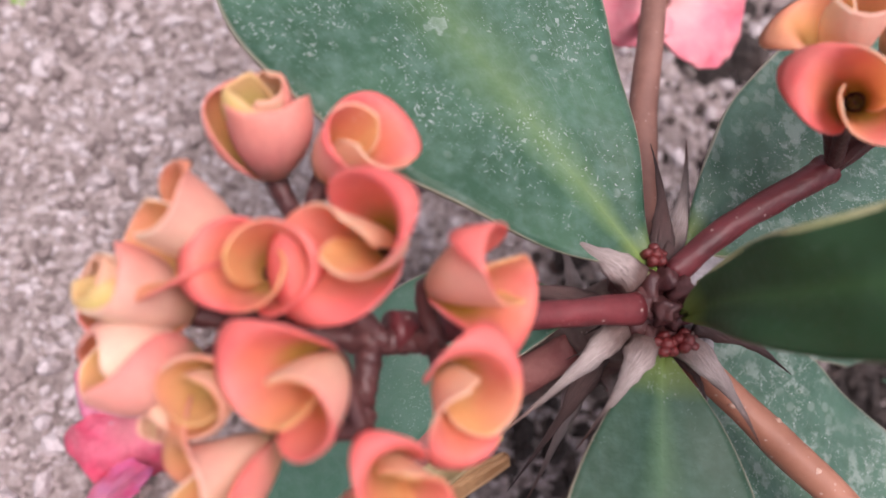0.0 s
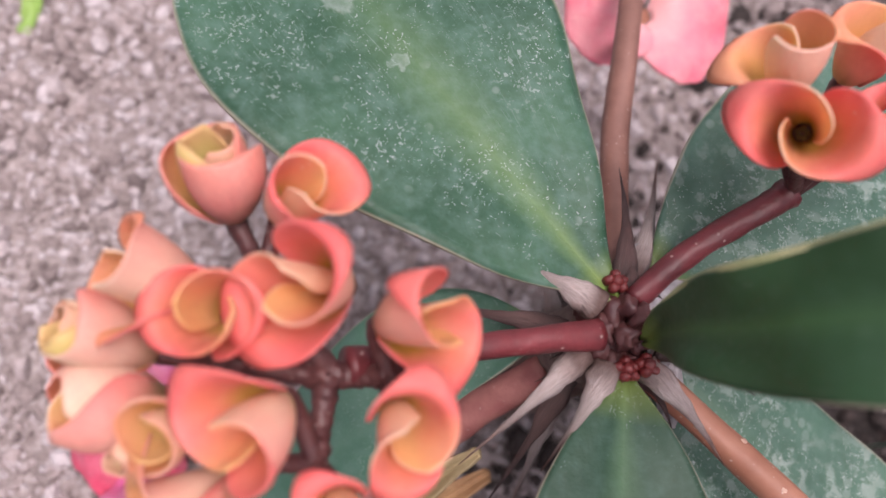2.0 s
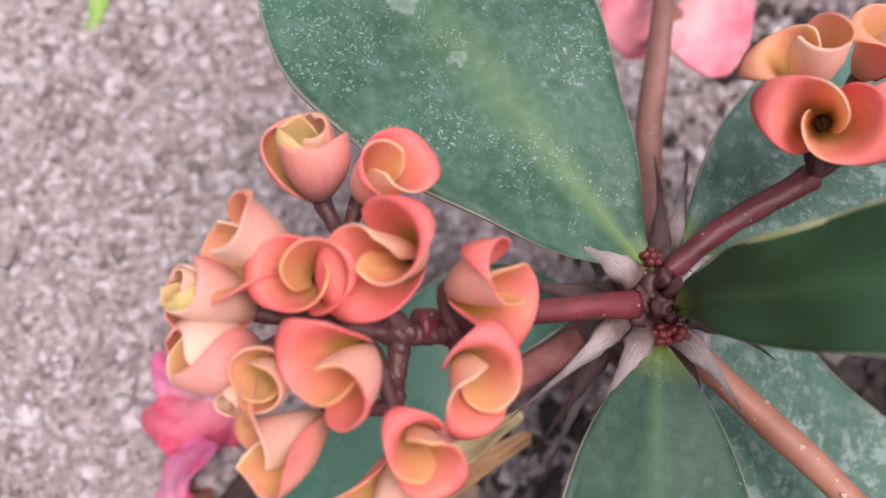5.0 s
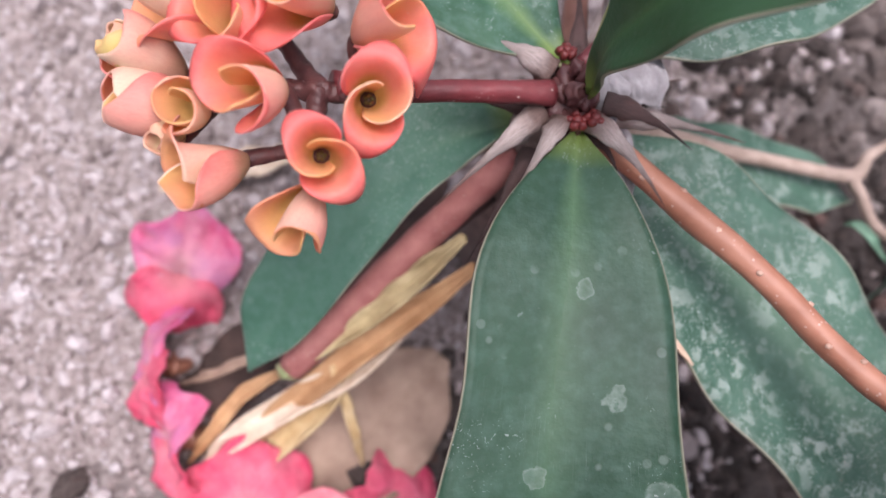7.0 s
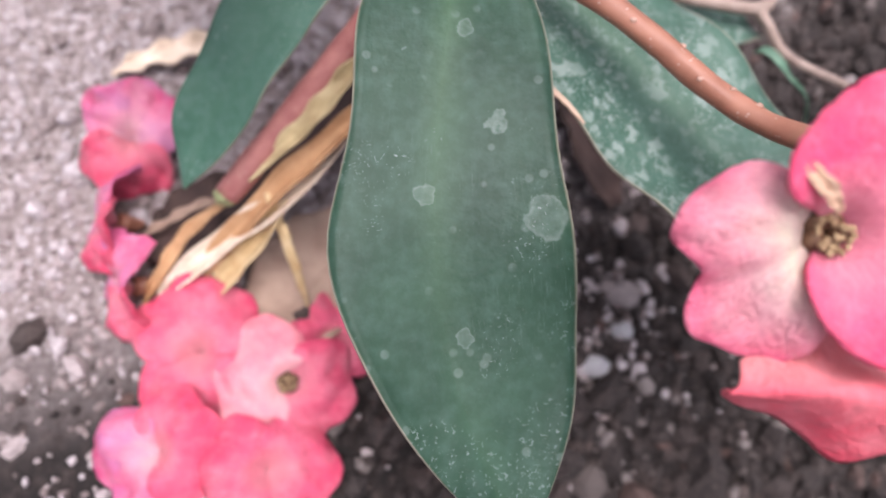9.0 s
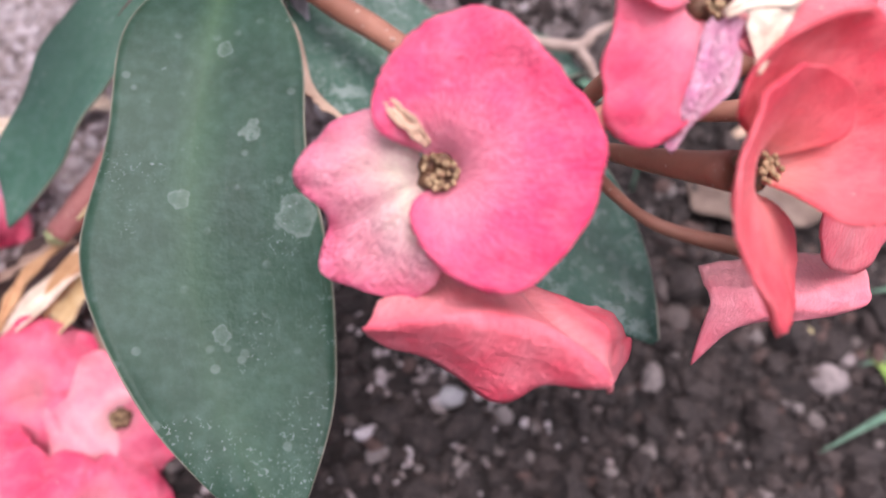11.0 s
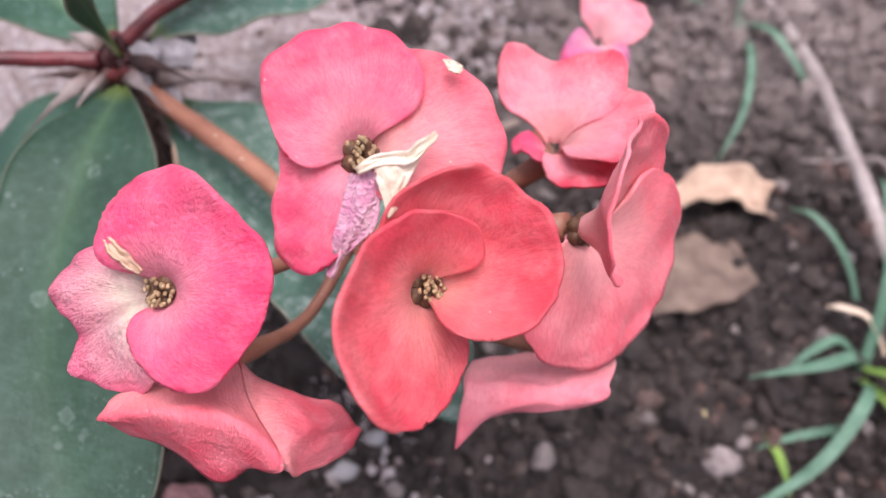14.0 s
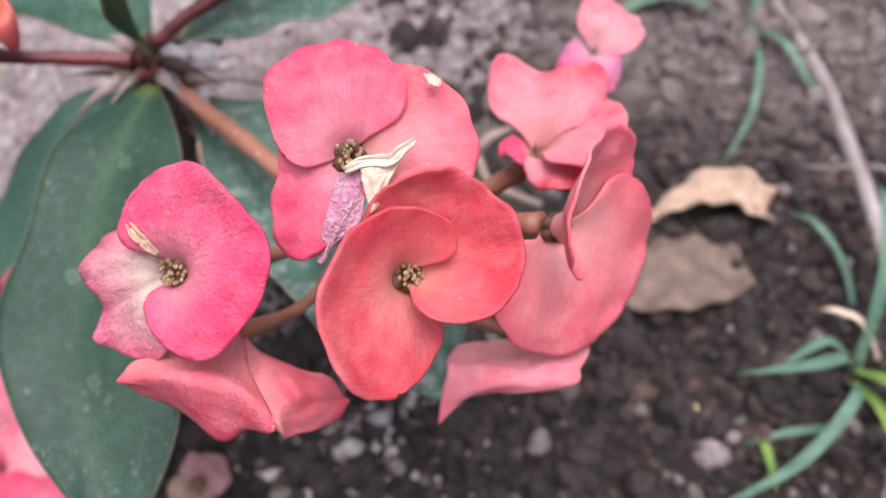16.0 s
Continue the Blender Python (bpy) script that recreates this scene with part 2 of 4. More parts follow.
def ground_material():
    n = Nodes("sandy_soil")
    obj = n.coords()
    sand = n.ramp(n.noise(obj, 420, 6, 0.65), (0.3, (0.13, 0.1, 0.095)), (0.5, (0.3, 0.25, 0.24)), (0.72, (0.52, 0.46, 0.45)))
    soil = n.ramp(n.noise(obj, 300, 6, 0.65), (0.3, (0.007, 0.0055, 0.0048)), (0.55, (0.022, 0.0155, 0.0135)), (0.78, (0.07, 0.053, 0.046)))
    x = n.add("SeparateXYZ", Vector=obj).outputs[0]
    y = n.add("SeparateXYZ", Vector=obj).outputs[1]
    where = n.math("ADD", n.math("ADD", x, n.math("MULTIPLY", y, -0.6)), n.math("MULTIPLY", n.noise(obj, 22, 4), 0.08))
    # more dark soil towards -y: browner ground, and shadow put into its colour
    where = n.math("ADD", where, n.math("MULTIPLY", n.math("MAXIMUM", n.math("SUBTRACT", -0.02, y), 0.0), 2.0))
    col = n.mix(n.ramp(where, (0.04, 0.0), (0.15, 1.0)), sand, soil)
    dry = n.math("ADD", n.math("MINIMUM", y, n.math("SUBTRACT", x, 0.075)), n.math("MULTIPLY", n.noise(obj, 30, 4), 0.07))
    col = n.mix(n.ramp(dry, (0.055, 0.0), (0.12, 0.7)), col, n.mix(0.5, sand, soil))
    n.bump(n.math("ADD", n.noise(obj, 500, 6, 0.7), n.math("MULTIPLY", n.cells(obj, 330), -0.8)), 0.002, 0.8)
    return n.finish(col, 0.92)


# dried water marks on the two largest leaves: place and radius, mm
UPPER_SPOTS = (((-42, 46, 90), 4.2), ((-57, 43, 90), 3.0), ((-33, 37, 92), 2.0), ((-23, 40, 92), 1.0), ((-15, 42, 92), 1.8), ((-51, 27, 91), 1.8))
LONG_SPOTS = (((-16, -82, 68), 2.6), ((2, -84, 70), 1.4), ((7, -50, 82), 2.6), ((-5, -62, 79), 2.0), ((2, -34, 87), 1.8), ((15, -66, 79), 4.0), ((-8, -38, 87), 0.9))
M_LEAF = leaf_material("leaf_green", (0.02, 0.068, 0.038), (0.04, 0.11, 0.065), (0.17, 0.27, 0.085), stain=0.9, rib_show=0.5, bloom_sheen=0.45, patch=0.05, gloss=0.3, specks=0.32, spots=UPPER_SPOTS)
M_LEAF_LONG = leaf_material("leaf_green_spotted", (0.013, 0.042, 0.024), (0.027, 0.071, 0.042), (0.085, 0.165, 0.08), stain=0.6, rib_show=0.45, bloom_sheen=0.2, patch=-0.04, gloss=0.28, specks=0.6, spots=LONG_SPOTS)
M_LEAF_DULL = leaf_material("leaf_dull_green", (0.045, 0.12, 0.08), (0.08, 0.175, 0.125), (0.12, 0.22, 0.14), stain=0.5, rib_show=0.1, bloom_sheen=0.4, specks=0.6)
M_LEAF_OLD = leaf_material("leaf_limed", (0.028, 0.078, 0.053), (0.066, 0.142, 0.102), (0.14, 0.23, 0.15), stain=0.9, cover=0.85, gloss=0.35)
M_LEAF_DEEP = leaf_material("leaf_deep_green", (0.011, 0.046, 0.012), (0.02, 0.07, 0.026), (0.045, 0.12, 0.035), stain=0.08, bloom_sheen=0.05, through=0.1, gloss=0.5)
M_YOUNG_IN = bract_material("bract_orange_inside", (0.68, 0.42, 0.08), (0.88, 0.32, 0.19), (0.89, 0.21, 0.2), rim_at=0.75, pale=(0.91, 0.42, 0.34), veins=0.12, wrinkle=0.14, through=0.45, heart=(0.9, 0.6, 0.26), foot=0.2, heart_v=(0.2, 0.55), heart_u=(0.1, 0.38))
M_YOUNG_OUT = bract_material("bract_orange_outside", (0.5, 0.42, 0.16), (0.9, 0.44, 0.38), (0.89, 0.22, 0.21), rim_at=0.85, pale=(0.91, 0.46, 0.44), veins=0.14, wrinkle=0.14, through=0.45, heart=(0.92, 0.72, 0.5), foot=0.1, heart_v=(0.3, 0.85), heart_u=(0.1, 0.4))
M_PALE_IN = bract_material("bract_pale_inside", (0.6, 0.45, 0.1), (0.78, 0.46, 0.17), (0.87, 0.38, 0.24), rim_at=0.85, pale=(0.85, 0.5, 0.28), veins=0.14, wrinkle=0.14, through=0.45, heart=(0.86, 0.6, 0.26), foot=0.2)
M_PALE_OUT = bract_material("bract_pale_outside", (0.55, 0.42, 0.22), (0.89, 0.4, 0.33), (0.88, 0.24, 0.22), rim_at=0.8, pale=(0.91, 0.5, 0.44), veins=0.18, wrinkle=0.16, through=0.48, heart=(0.93, 0.8, 0.62), foot=0.1, heart_v=(0.3, 0.85), heart_u=(0.1, 0.42))
M_BUD_PINK = bract_material("bract_bud_pink", (0.4, 0.24, 0.16), (0.87, 0.37, 0.34), (0.88, 0.34, 0.27), rim_at=0.88, pale=(0.88, 0.5, 0.42), veins=0.35, wrinkle=0.15, through=0.4)
M_BUD_YELLOW = bract_material("bract_bud_yellow", (0.5, 0.48, 0.12), (0.62, 0.55, 0.14), (0.8, 0.5, 0.26), rim_at=0.95, pale=(0.78, 0.64, 0.3), veins=0.1, wrinkle=0.15, through=0.4)
M_CREAM = bract_material("bract_cream", (0.8, 0.62, 0.26), (0.87, 0.68, 0.41), (0.85, 0.44, 0.33), rim_at=0.95, pale=(0.9, 0.72, 0.52), veins=0.1, wrinkle=0.15, through=0.45)
M_PINK = bract_material("bract_pink", (0.89, 0.36, 0.44), (0.9, 0.11, 0.245), (0.86, 0.064, 0.18), pale=(0.9, 0.3, 0.41), veins=0.4, wrinkle=0.45, through=0.3)
M_PINK_SOFT = bract_material("bract_soft_pink", (0.9, 0.38, 0.44), (0.92, 0.165, 0.275), (0.88, 0.1, 0.205), pale=(0.93, 0.44, 0.5), veins=0.45, wrinkle=0.28, through=0.36)
M_FALLEN = bract_material("bract_fallen_pink", (0.84, 0.34, 0.38), (0.82, 0.13, 0.235), (0.76, 0.075, 0.165), pale=(0.85, 0.33, 0.4), veins=0.35, wrinkle=0.5, through=0.25)
# lighter copy of the limp pink, to offset the shade it hangs in
M_LIMP_LIT = bract_material("bract_limp_lit", (0.92, 0.42, 0.42), (0.91, 0.225, 0.28), (0.88, 0.19, 0.25), pale=(0.92, 0.42, 0.46), veins=0.3, wrinkle=0.4, through=0.12)
M_FADED = bract_material("bract_faded_pink", (0.92, 0.84, 0.66), (0.88, 0.42, 0.46), (0.84, 0.13, 0.26), rim_at=0.9, pale=(0.9, 0.54, 0.6), veins=0.35, wrinkle=0.65, lilac=0.0, foot=0.2, through=0.25)
M_CORAL = bract_material("bract_coral", (0.82, 0.33, 0.29), (0.84, 0.14, 0.165), (0.77, 0.08, 0.115), pale=(0.87, 0.31, 0.31), veins=0.34, wrinkle=0.26, through=0.3)
M_CORAL_LIGHT = bract_material("bract_coral_light", (0.88, 0.4, 0.38), (0.92, 0.225, 0.26), (0.88, 0.14, 0.19), pale=(0.91, 0.38, 0.4), veins=0.3, wrinkle=0.25, through=0.16)
M_CORAL_PALE = bract_material("bract_coral_pale", (0.86, 0.46, 0.42), (0.88, 0.2, 0.255), (0.83, 0.115, 0.18), pale=(0.86, 0.4, 0.41), veins=0.3, wrinkle=0.26, through=0.32)
M_LIMP = bract_material("bract_limp_pink", (0.9, 0.38, 0.37), (0.88, 0.14, 0.19), (0.84, 0.085, 0.14), pale=(0.89, 0.34, 0.38), veins=0.35, wrinkle=0.5, through=0.15)
M_LILAC = bract_material("bract_lilac_pink", (0.8, 0.5, 0.5), (0.75, 0.2, 0.32), (0.68, 0.1, 0.24), pale=(0.75, 0.4, 0.5), lilac=0.5, veins=0.3)
M_STALK_RED = skin_material("stalk_dark_red", (0.07, 0.012, 0.014), (0.18, 0.03, 0.035), 160, 0.45, 0.5, bump=0.4)
M_STALK_WITHER = skin_material("stalk_withered", (0.27, 0.085, 0.078), (0.45, 0.19, 0.165), 200, 0.65, 0.4)
M_STALK_BROWN = skin_material("stalk_brown", (0.25, 0.1, 0.06), (0.4, 0.185, 0.12), 90, 0.5, 0.45, bump=0.25)
M_STALK_DUSK = skin_material("stalk_dull_brown", (0.15, 0.066, 0.05), (0.27, 0.135, 0.105), 90, 0.55, 0.4, bump=0.3)
M_PEDICEL = skin_material("pedicel_brown", (0.06, 0.018, 0.02), (0.13, 0.05, 0.045), 260, 0.5, 0.3)
M_STEM = skin_material("stem_bark", (0.11, 0.075, 0.065), (0.27, 0.2, 0.175), 180, 0.85, 0.4, bump=0.8)
M_SPINE = spine_material("spine_grey", (0.13, 0.08, 0.068), (0.4, 0.335, 0.315), (0.12, 0.055, 0.04))
M_SPINE_DARK = spine_material("spine_dark", (0.05, 0.028, 0.026), (0.1, 0.055, 0.05), (0.03, 0.018, 0.018))
M_SCAR = skin_material("scar_pale", (0.4, 0.24, 0.18), (0.58, 0.4, 0.31), 500, 0.7, 0.0)
M_BUD_RED = skin_material("bud_red", (0.07, 0.008, 0.008), (0.2, 0.028, 0.026), 500, 0.45, 0.15)
M_STAMEN = skin_material("stamen_dry", (0.16, 0.09, 0.04), (0.5, 0.36, 0.2), 900, 0.7, 0.0)
M_CUP = skin_material("cup_brown", (0.07, 0.03, 0.015), (0.16, 0.08, 0.035), 700, 0.6, 0.0)
# olive darkened in colour for the shade deep in a throat
M_THROAT_SHADE = skin_material("throat_olive_shade", (0.06, 0.04, 0.008), (0.14, 0.1, 0.02), 600, 0.6, 0.0)
M_DRY = skin_material("dry_tan", (0.24, 0.155, 0.115), (0.43, 0.31, 0.235), 120, 0.8, 0.2, bump=0.6)
M_DRY_GREY = skin_material("dry_grey_brown", (0.1, 0.065, 0.05), (0.22, 0.16, 0.125), 150, 0.85, 0.2, bump=0.7)
M_STRAW = skin_material("dry_straw", (0.46, 0.31, 0.14), (0.7, 0.56, 0.34), 160, 0.6, 0.1)
M_WILTED = skin_material("petal_wilted_dull_pink", (0.32, 0.15, 0.15), (0.52, 0.31, 0.3), 260, 0.75, 0.2, bump=0.8)
M_HUSK = skin_material("dry_husk_olive", (0.3, 0.22, 0.11), (0.54, 0.44, 0.25), 160, 0.6, 0.1)
M_PAPER = skin_material("scale_papery_grey", (0.22, 0.205, 0.21), (0.5, 0.48, 0.5), 220, 0.8, 0.0, bump=0.6)
# dark brown for leaf litter and for shade put in as colour
M_LITTER_SHADE = skin_material("litter_shade_brown", (0.03, 0.018, 0.015), (0.1, 0.06, 0.05), 130, 0.9, 0.15, bump=0.8)
M_SHRED = skin_material("dry_petal_tan", (0.5, 0.31, 0.21), (0.72, 0.5, 0.35), 300, 0.75, 0.0, bump=0.8)
M_CREAM_DRY = skin_material("dry_cream", (0.58, 0.44, 0.32), (0.78, 0.67, 0.54), 260, 0.75, 0.0, bump=0.8)
M_LILAC_DRY = skin_material("bract_shrivelled_lilac", (0.62, 0.22, 0.36), (0.76, 0.48, 0.56), 420, 0.7, 0.2, bump=1.0, depth=0.0012)
M_CREAM_GREEN = skin_material("edge_cream_green", (0.2, 0.24, 0.1), (0.4, 0.4, 0.22), 200, 0.6, 0.0)
M_RUST = skin_material("dry_rust", (0.36, 0.18, 0.08), (0.58, 0.36, 0.19), 160, 0.7, 0.1)
M_DRY_PALE = skin_material("dry_pale_tan", (0.36, 0.235, 0.165), (0.58, 0.43, 0.32), 200, 0.75, 0.1)
M_TWIG = skin_material("twig_grey", (0.22, 0.18, 0.17), (0.44, 0.39, 0.37), 150, 0.85, 0.2, bump=0.8)
M_PALE_PINK = bract_material("bract_pale_pink", (0.85, 0.5, 0.5), (0.79, 0.27, 0.33), (0.77, 0.19, 0.26), pale=(0.85, 0.5, 0.5), veins=0.1)
M_WAVY = bract_material("bract_light_pink", (0.87, 0.45, 0.42), (0.89, 0.3, 0.37), (0.78, 0.085, 0.14), rim_at=0.95, pale=(0.89, 0.5, 0.54), veins=0.35, wrinkle=0.4, through=0.3)
M_PALE_STALK = skin_material("stalk_pale", (0.25, 0.18, 0.145), (0.42, 0.325, 0.275), 200, 0.7, 0.2)
M_GRASS = skin_material("grass_blue_green", (0.07, 0.16, 0.1), (0.15, 0.27, 0.19), 200, 0.5, 0.05, stretch=(1, 1, 1))
M_GRASS_LIGHT = skin_material("grass_fresh", (0.14, 0.27, 0.04), (0.28, 0.42, 0.1), 200, 0.5, 0.05)
M_WHITE_STONE = skin_material("stone_white", (0.28, 0.27, 0.28), (0.48, 0.47, 0.47), 200, 0.7, 0.0)
M_SEED = skin_material("seed_yellow", (0.45, 0.36, 0.14), (0.7, 0.6, 0.34), 400, 0.6, 0.0)
M_STONE = skin_material("stone_grey", (0.16, 0.13, 0.125), (0.34, 0.29, 0.28), 250, 0.85, 0.3)
M_GRAVEL = grit_material("gravel_light", (0.0, (0.16, 0.125, 0.12)), (0.3, (0.36, 0.3, 0.29)), (0.65, (0.46, 0.4, 0.4)), (0.9, (0.54, 0.49, 0.5)))
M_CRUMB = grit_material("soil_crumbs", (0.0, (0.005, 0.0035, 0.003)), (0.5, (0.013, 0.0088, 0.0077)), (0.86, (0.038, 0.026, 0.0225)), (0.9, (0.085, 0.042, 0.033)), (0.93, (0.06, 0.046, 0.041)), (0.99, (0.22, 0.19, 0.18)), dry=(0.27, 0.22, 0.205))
M_GROUND = ground_material()


# ---------------------------------------------------------------- mesh helpers
def V(*p):
    return Vector([c / 1000 for c in p])


def mesh_of(name, verts, faces, uvs=None, smooth=True):
    me = bpy.data.meshes.new(name)
    me.from_pydata([tuple(v) for v in verts], [], faces)
    if uvs:
        layer = me.uv_layers.new(name="UVMap")
        for loop in me.loops:
            layer.data[loop.index].uv = uvs[loop.vertex_index]
    if smooth:
        me.shade_smooth()
    me.update()
    return me


def part(name, me, material, parent=None, label="", thick=0.0):
    """Links a mesh as one object under a thing or part."""
    if isinstance(me, bmesh.types.BMesh):
        bm, me = me, bpy.data.meshes.new(name)
        bm.to_mesh(me)
        bm.free()
        me.shade_smooth()
    me.materials.append(material)
    ob = new(name, me)
    ob.parent = parent
    if label:
        tagged(ob, label)
    if thick:
        mod = ob.modifiers.new("thickness", "SOLIDIFY")
        mod.thickness, mod.offset = thick, 0.0
    return ob


def spline(pts, t):
    """A smooth curve through the points, t from 0 to 1."""
    n = len(pts) - 1
    k = min(int(t * n), n - 1)
    f = t * n - k
    p1, p2 = pts[k], pts[k + 1]
    p0 = pts[k - 1] if k else p1 * 2 - p2
    p3 = pts[k + 2] if k + 2 <= n else p2 * 2 - p1
    return 0.5 * (2 * p1 + (p2 - p0) * f + (2 * p0 - 5 * p1 + 4 * p2 - p3) * f * f + (3 * p1 - p0 - 3 * p2 + p3) * f**3)


def curve_of(values, t):
    """The same for plain numbers."""
    return spline([Vector((v, 0, 0)) for v in values], t)[0]


def grid_mesh(name, fn, nu, nv, smooth=True):
    verts, uvs = [], []
    for i in range(nu + 1):
        for j in range(nv + 1):
            verts.append(fn(i / nu, j / nv))
            uvs.append((i / nu, j / nv))
    faces = []
    for i in range(nu):
        for j in range(nv):
            a = i * (nv + 1) + j
            faces.append((a, a + 1, a + nv + 2, a + nv + 1))
    return mesh_of(name, verts, faces, uvs, smooth)


def tube_mesh(name, pts, radii, sides=12, steps=24, flat=1.0, knobs=0.0, seed=0):
    """A round stalk along a curve, closed at both ends, with slight swellings."""
    verts, faces, uvs = [], [], []
    side = None
    for i in range(steps + 1):
        t = i / steps
        c = spline(pts, t)
        d = (spline(pts, min(t + 0.01, 1)) - spline(pts, max(t - 0.01, 0))).normalized()
        if side is None:
            side = d.orthogonal().normalized()
        side = (side - d * side.dot(d)).normalized()
        other = d.cross(side)
        r = curve_of(radii, t)
        for j in range(sides):
            a = 2 * math.pi * j / sides
            k = 1 + knobs * noise.noise(Vector((t * 9 + seed, math.cos(a) * 1.3, math.sin(a) * 1.3)))
            verts.append(c + (side * math.cos(a) + other * math.sin(a) * flat) * r * k)
            uvs.append((t, j / sides))
    for i in range(steps):
        for j in range(sides):
            a, b = i * sides + j, i * sides + (j + 1) % sides
            faces.append((a, b, b + sides, a + sides))
    for end in (0, steps):
        verts.append(spline(pts, end / steps))
        uvs.append((end / steps, 0.5))
        c = len(verts) - 1
        for j in range(sides):
            a, b = end * sides + j, end * sides + (j + 1) % sides
            faces.append((c, b, a) if end == 0 else (c, a, b))
    return mesh_of(name, verts, faces, uvs)


def blob_mesh(name, lumps, seed=0, level=2, rough=0.15):
    """Rounded lumps joined into one mesh. lumps: (centre, radii)."""
    bm = bmesh.new()
    for k, (c, r) in enumerate(lumps):
        made = bmesh.ops.create_icosphere(bm, subdivisions=level, radius=1.0)["verts"]
        for v in made:
            n = 1 + rough * noise.noise(v.co * 1.7 + Vector((seed + k * 3.1, 0, 0)))
            v.co = Vector((v.co.x * r[0], v.co.y * r[1], v.co.z * r[2])) * n + c
    return bm


def leaf_surface(mid, left, right, up=(0, 0, 1), camber=0.12, wave=0.0, waves=4.0, seed=0.0, twist=0.0):
    """A leaf blade along its midrib (points in mm), with half widths in mm at even steps: a function of (u, v)."""
    pts = [V(*p) for p in mid]
    up = Vector(up).normalized()

    def at(u, v):
        c = spline(pts, u)
        d = (spline(pts, min(u + 0.01, 1)) - spline(pts, max(u - 0.01, 0))).normalized()
        side = d.cross(up).normalized()
        n = side.cross(d)
        tw = twist * u
        side, n = side * math.cos(tw) + n * math.sin(tw), n * math.cos(tw) - side * math.sin(tw)
        s = v * 2 - 1
        w = max(curve_of(left if s < 0 else right, u), 0.0) / 1000
        lift = camber * w * abs(s) ** 1.6 + wave / 1000 * math.sin(u * waves * 6.28 + seed + (2.0 if s > 0 else 0)) * abs(s) ** 3
        lift += 0.0006 * noise.noise(Vector((u * 6 + seed, s * 2, seed)))
        return c + side * s * w + n * lift

    return at


def leaf_mesh(name, mid, left, right, **shape):
    return grid_mesh(name, leaf_surface(mid, left, right, **shape), 44, 18)


def frame_of(axis, right=(1, 0, 0), turn=0.0):
    """Axes of a flower that faces along axis, its x to the right."""
    z = Vector(axis).normalized()
    x = (Vector(right) - z * Vector(right).dot(z)).normalized()
    return Matrix((x, z.cross(x), z)).transposed() @ Matrix.Rotation(turn, 3, "Z")


# ---------------------------------------------------------------- ground
def ground_z(x, y):
    w = min(max((x * 1000 + 60) / 180, 0), 1)
    w = w * w * (3 - 2 * w)
    yy = min(max(y * 1000, -160), 160)
    base = ((1 - w) * -4 + w * (-13 + 0.27 * (yy + 60))) / 1000
    p = Vector((x, y, 0))
    return base + 0.004 * noise.noise(p * 18) + 0.0016 * noise.noise(p * 70)


def spacing(k, n, near, far):
    s = k / n * 2 - 1
    return math.copysign(near * abs(s) + (far - near) * abs(s) ** 5, s)


N = 220
verts = []
for i in range(N + 1):
    for j in range(N + 1):
        x, y = 0.06 + spacing(i, N, 0.32, 0.6), 0.02 + spacing(j, N, 0.26, 0.6)
        verts.append((x, y, ground_z(x, y)))
faces = [(i * (N + 1) + j, (i + 1) * (N + 1) + j, (i + 1) * (N + 1) + j + 1, i * (N + 1) + j + 1) for i in range(N) for j in range(N)]
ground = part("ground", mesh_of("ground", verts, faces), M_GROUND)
tagged(ground, "bare sandy soil, pale grit giving way to dark crumbly earth", "ground", kind="structure")


def grit(name, material, count, spread, sizes, label, seed, keep, level=1):
    """Loose grains lying on the ground, as one object."""
    rng = random.Random(seed)
    bm = bmesh.new()
    bmesh.ops.create_icosphere(bm, subdivisions=level, radius=1.0)
    unit = [v.co.copy() for v in bm.verts]
    tris = [[v.index for v in f.verts] for f in bm.faces]
    bm.free()
    verts, faces = [], []
    made = 0
    while made < count:
        x, y = rng.uniform(*spread[0]), rng.uniform(*spread[1])
        if rng.random() > keep(x, y):
            continue
        made += 1
        r = rng.uniform(*sizes) * (1 + 1.6 * rng.random() ** 9)
        turn = Euler((rng.random() * 6, rng.random() * 6, rng.random() * 6)).to_matrix()
        scale = Vector((1, rng.uniform(0.65, 1), rng.uniform(0.5, 0.8))) * r
        c = Vector((x, y, ground_z(x, y) + r * rng.uniform(-0.1, 0.45)))
        k = len(verts)
        for v in unit:
            q = v * (rng.uniform(0.78, 1.15) if level == 1 else 1 + 0.45 * noise.noise(v * 1.6 + c * 900) + rng.uniform(-0.06, 0.06))
            verts.append(c + turn @ Vector((q.x * scale.x, q.y * scale.y, q.z * scale.z)))
        faces += [[a + k for a in f] for f in tris]
    ob = part(name, mesh_of(name, verts, faces, smooth=False), material)
    return tagged(ob, label, "gravel", kind="stuff")


PATCH = (0.052, -0.063)    # a paler patch of grit in the dark soil


def pale_share(x, y):
    # the -y term thins the pale grit, partly to imitate shadow there
    s = x - 0.6 * y + 2.0 * max(0, -0.02 - y) + 0.03 * noise.noise(Vector((x, y, 0)) * 22)
    patch = 0.58 * math.exp(-(((x - PATCH[0]) / 0.022) ** 2 + ((y - PATCH[1]) / 0.028) ** 2))
    return max(1 - min(max((s + 0.01) / 0.1, 0), 1), patch, 0.3 if x < -0.05 else 0)


grit("loose_gravel", M_GRAVEL, 24000, ((-0.2, 0.14), (-0.17, 0.2)), (0.0006, 0.0018), "pale grey and pinkish grit lying loose on the soil", 3, lambda x, y: pale_share(x, y) + 0.02)
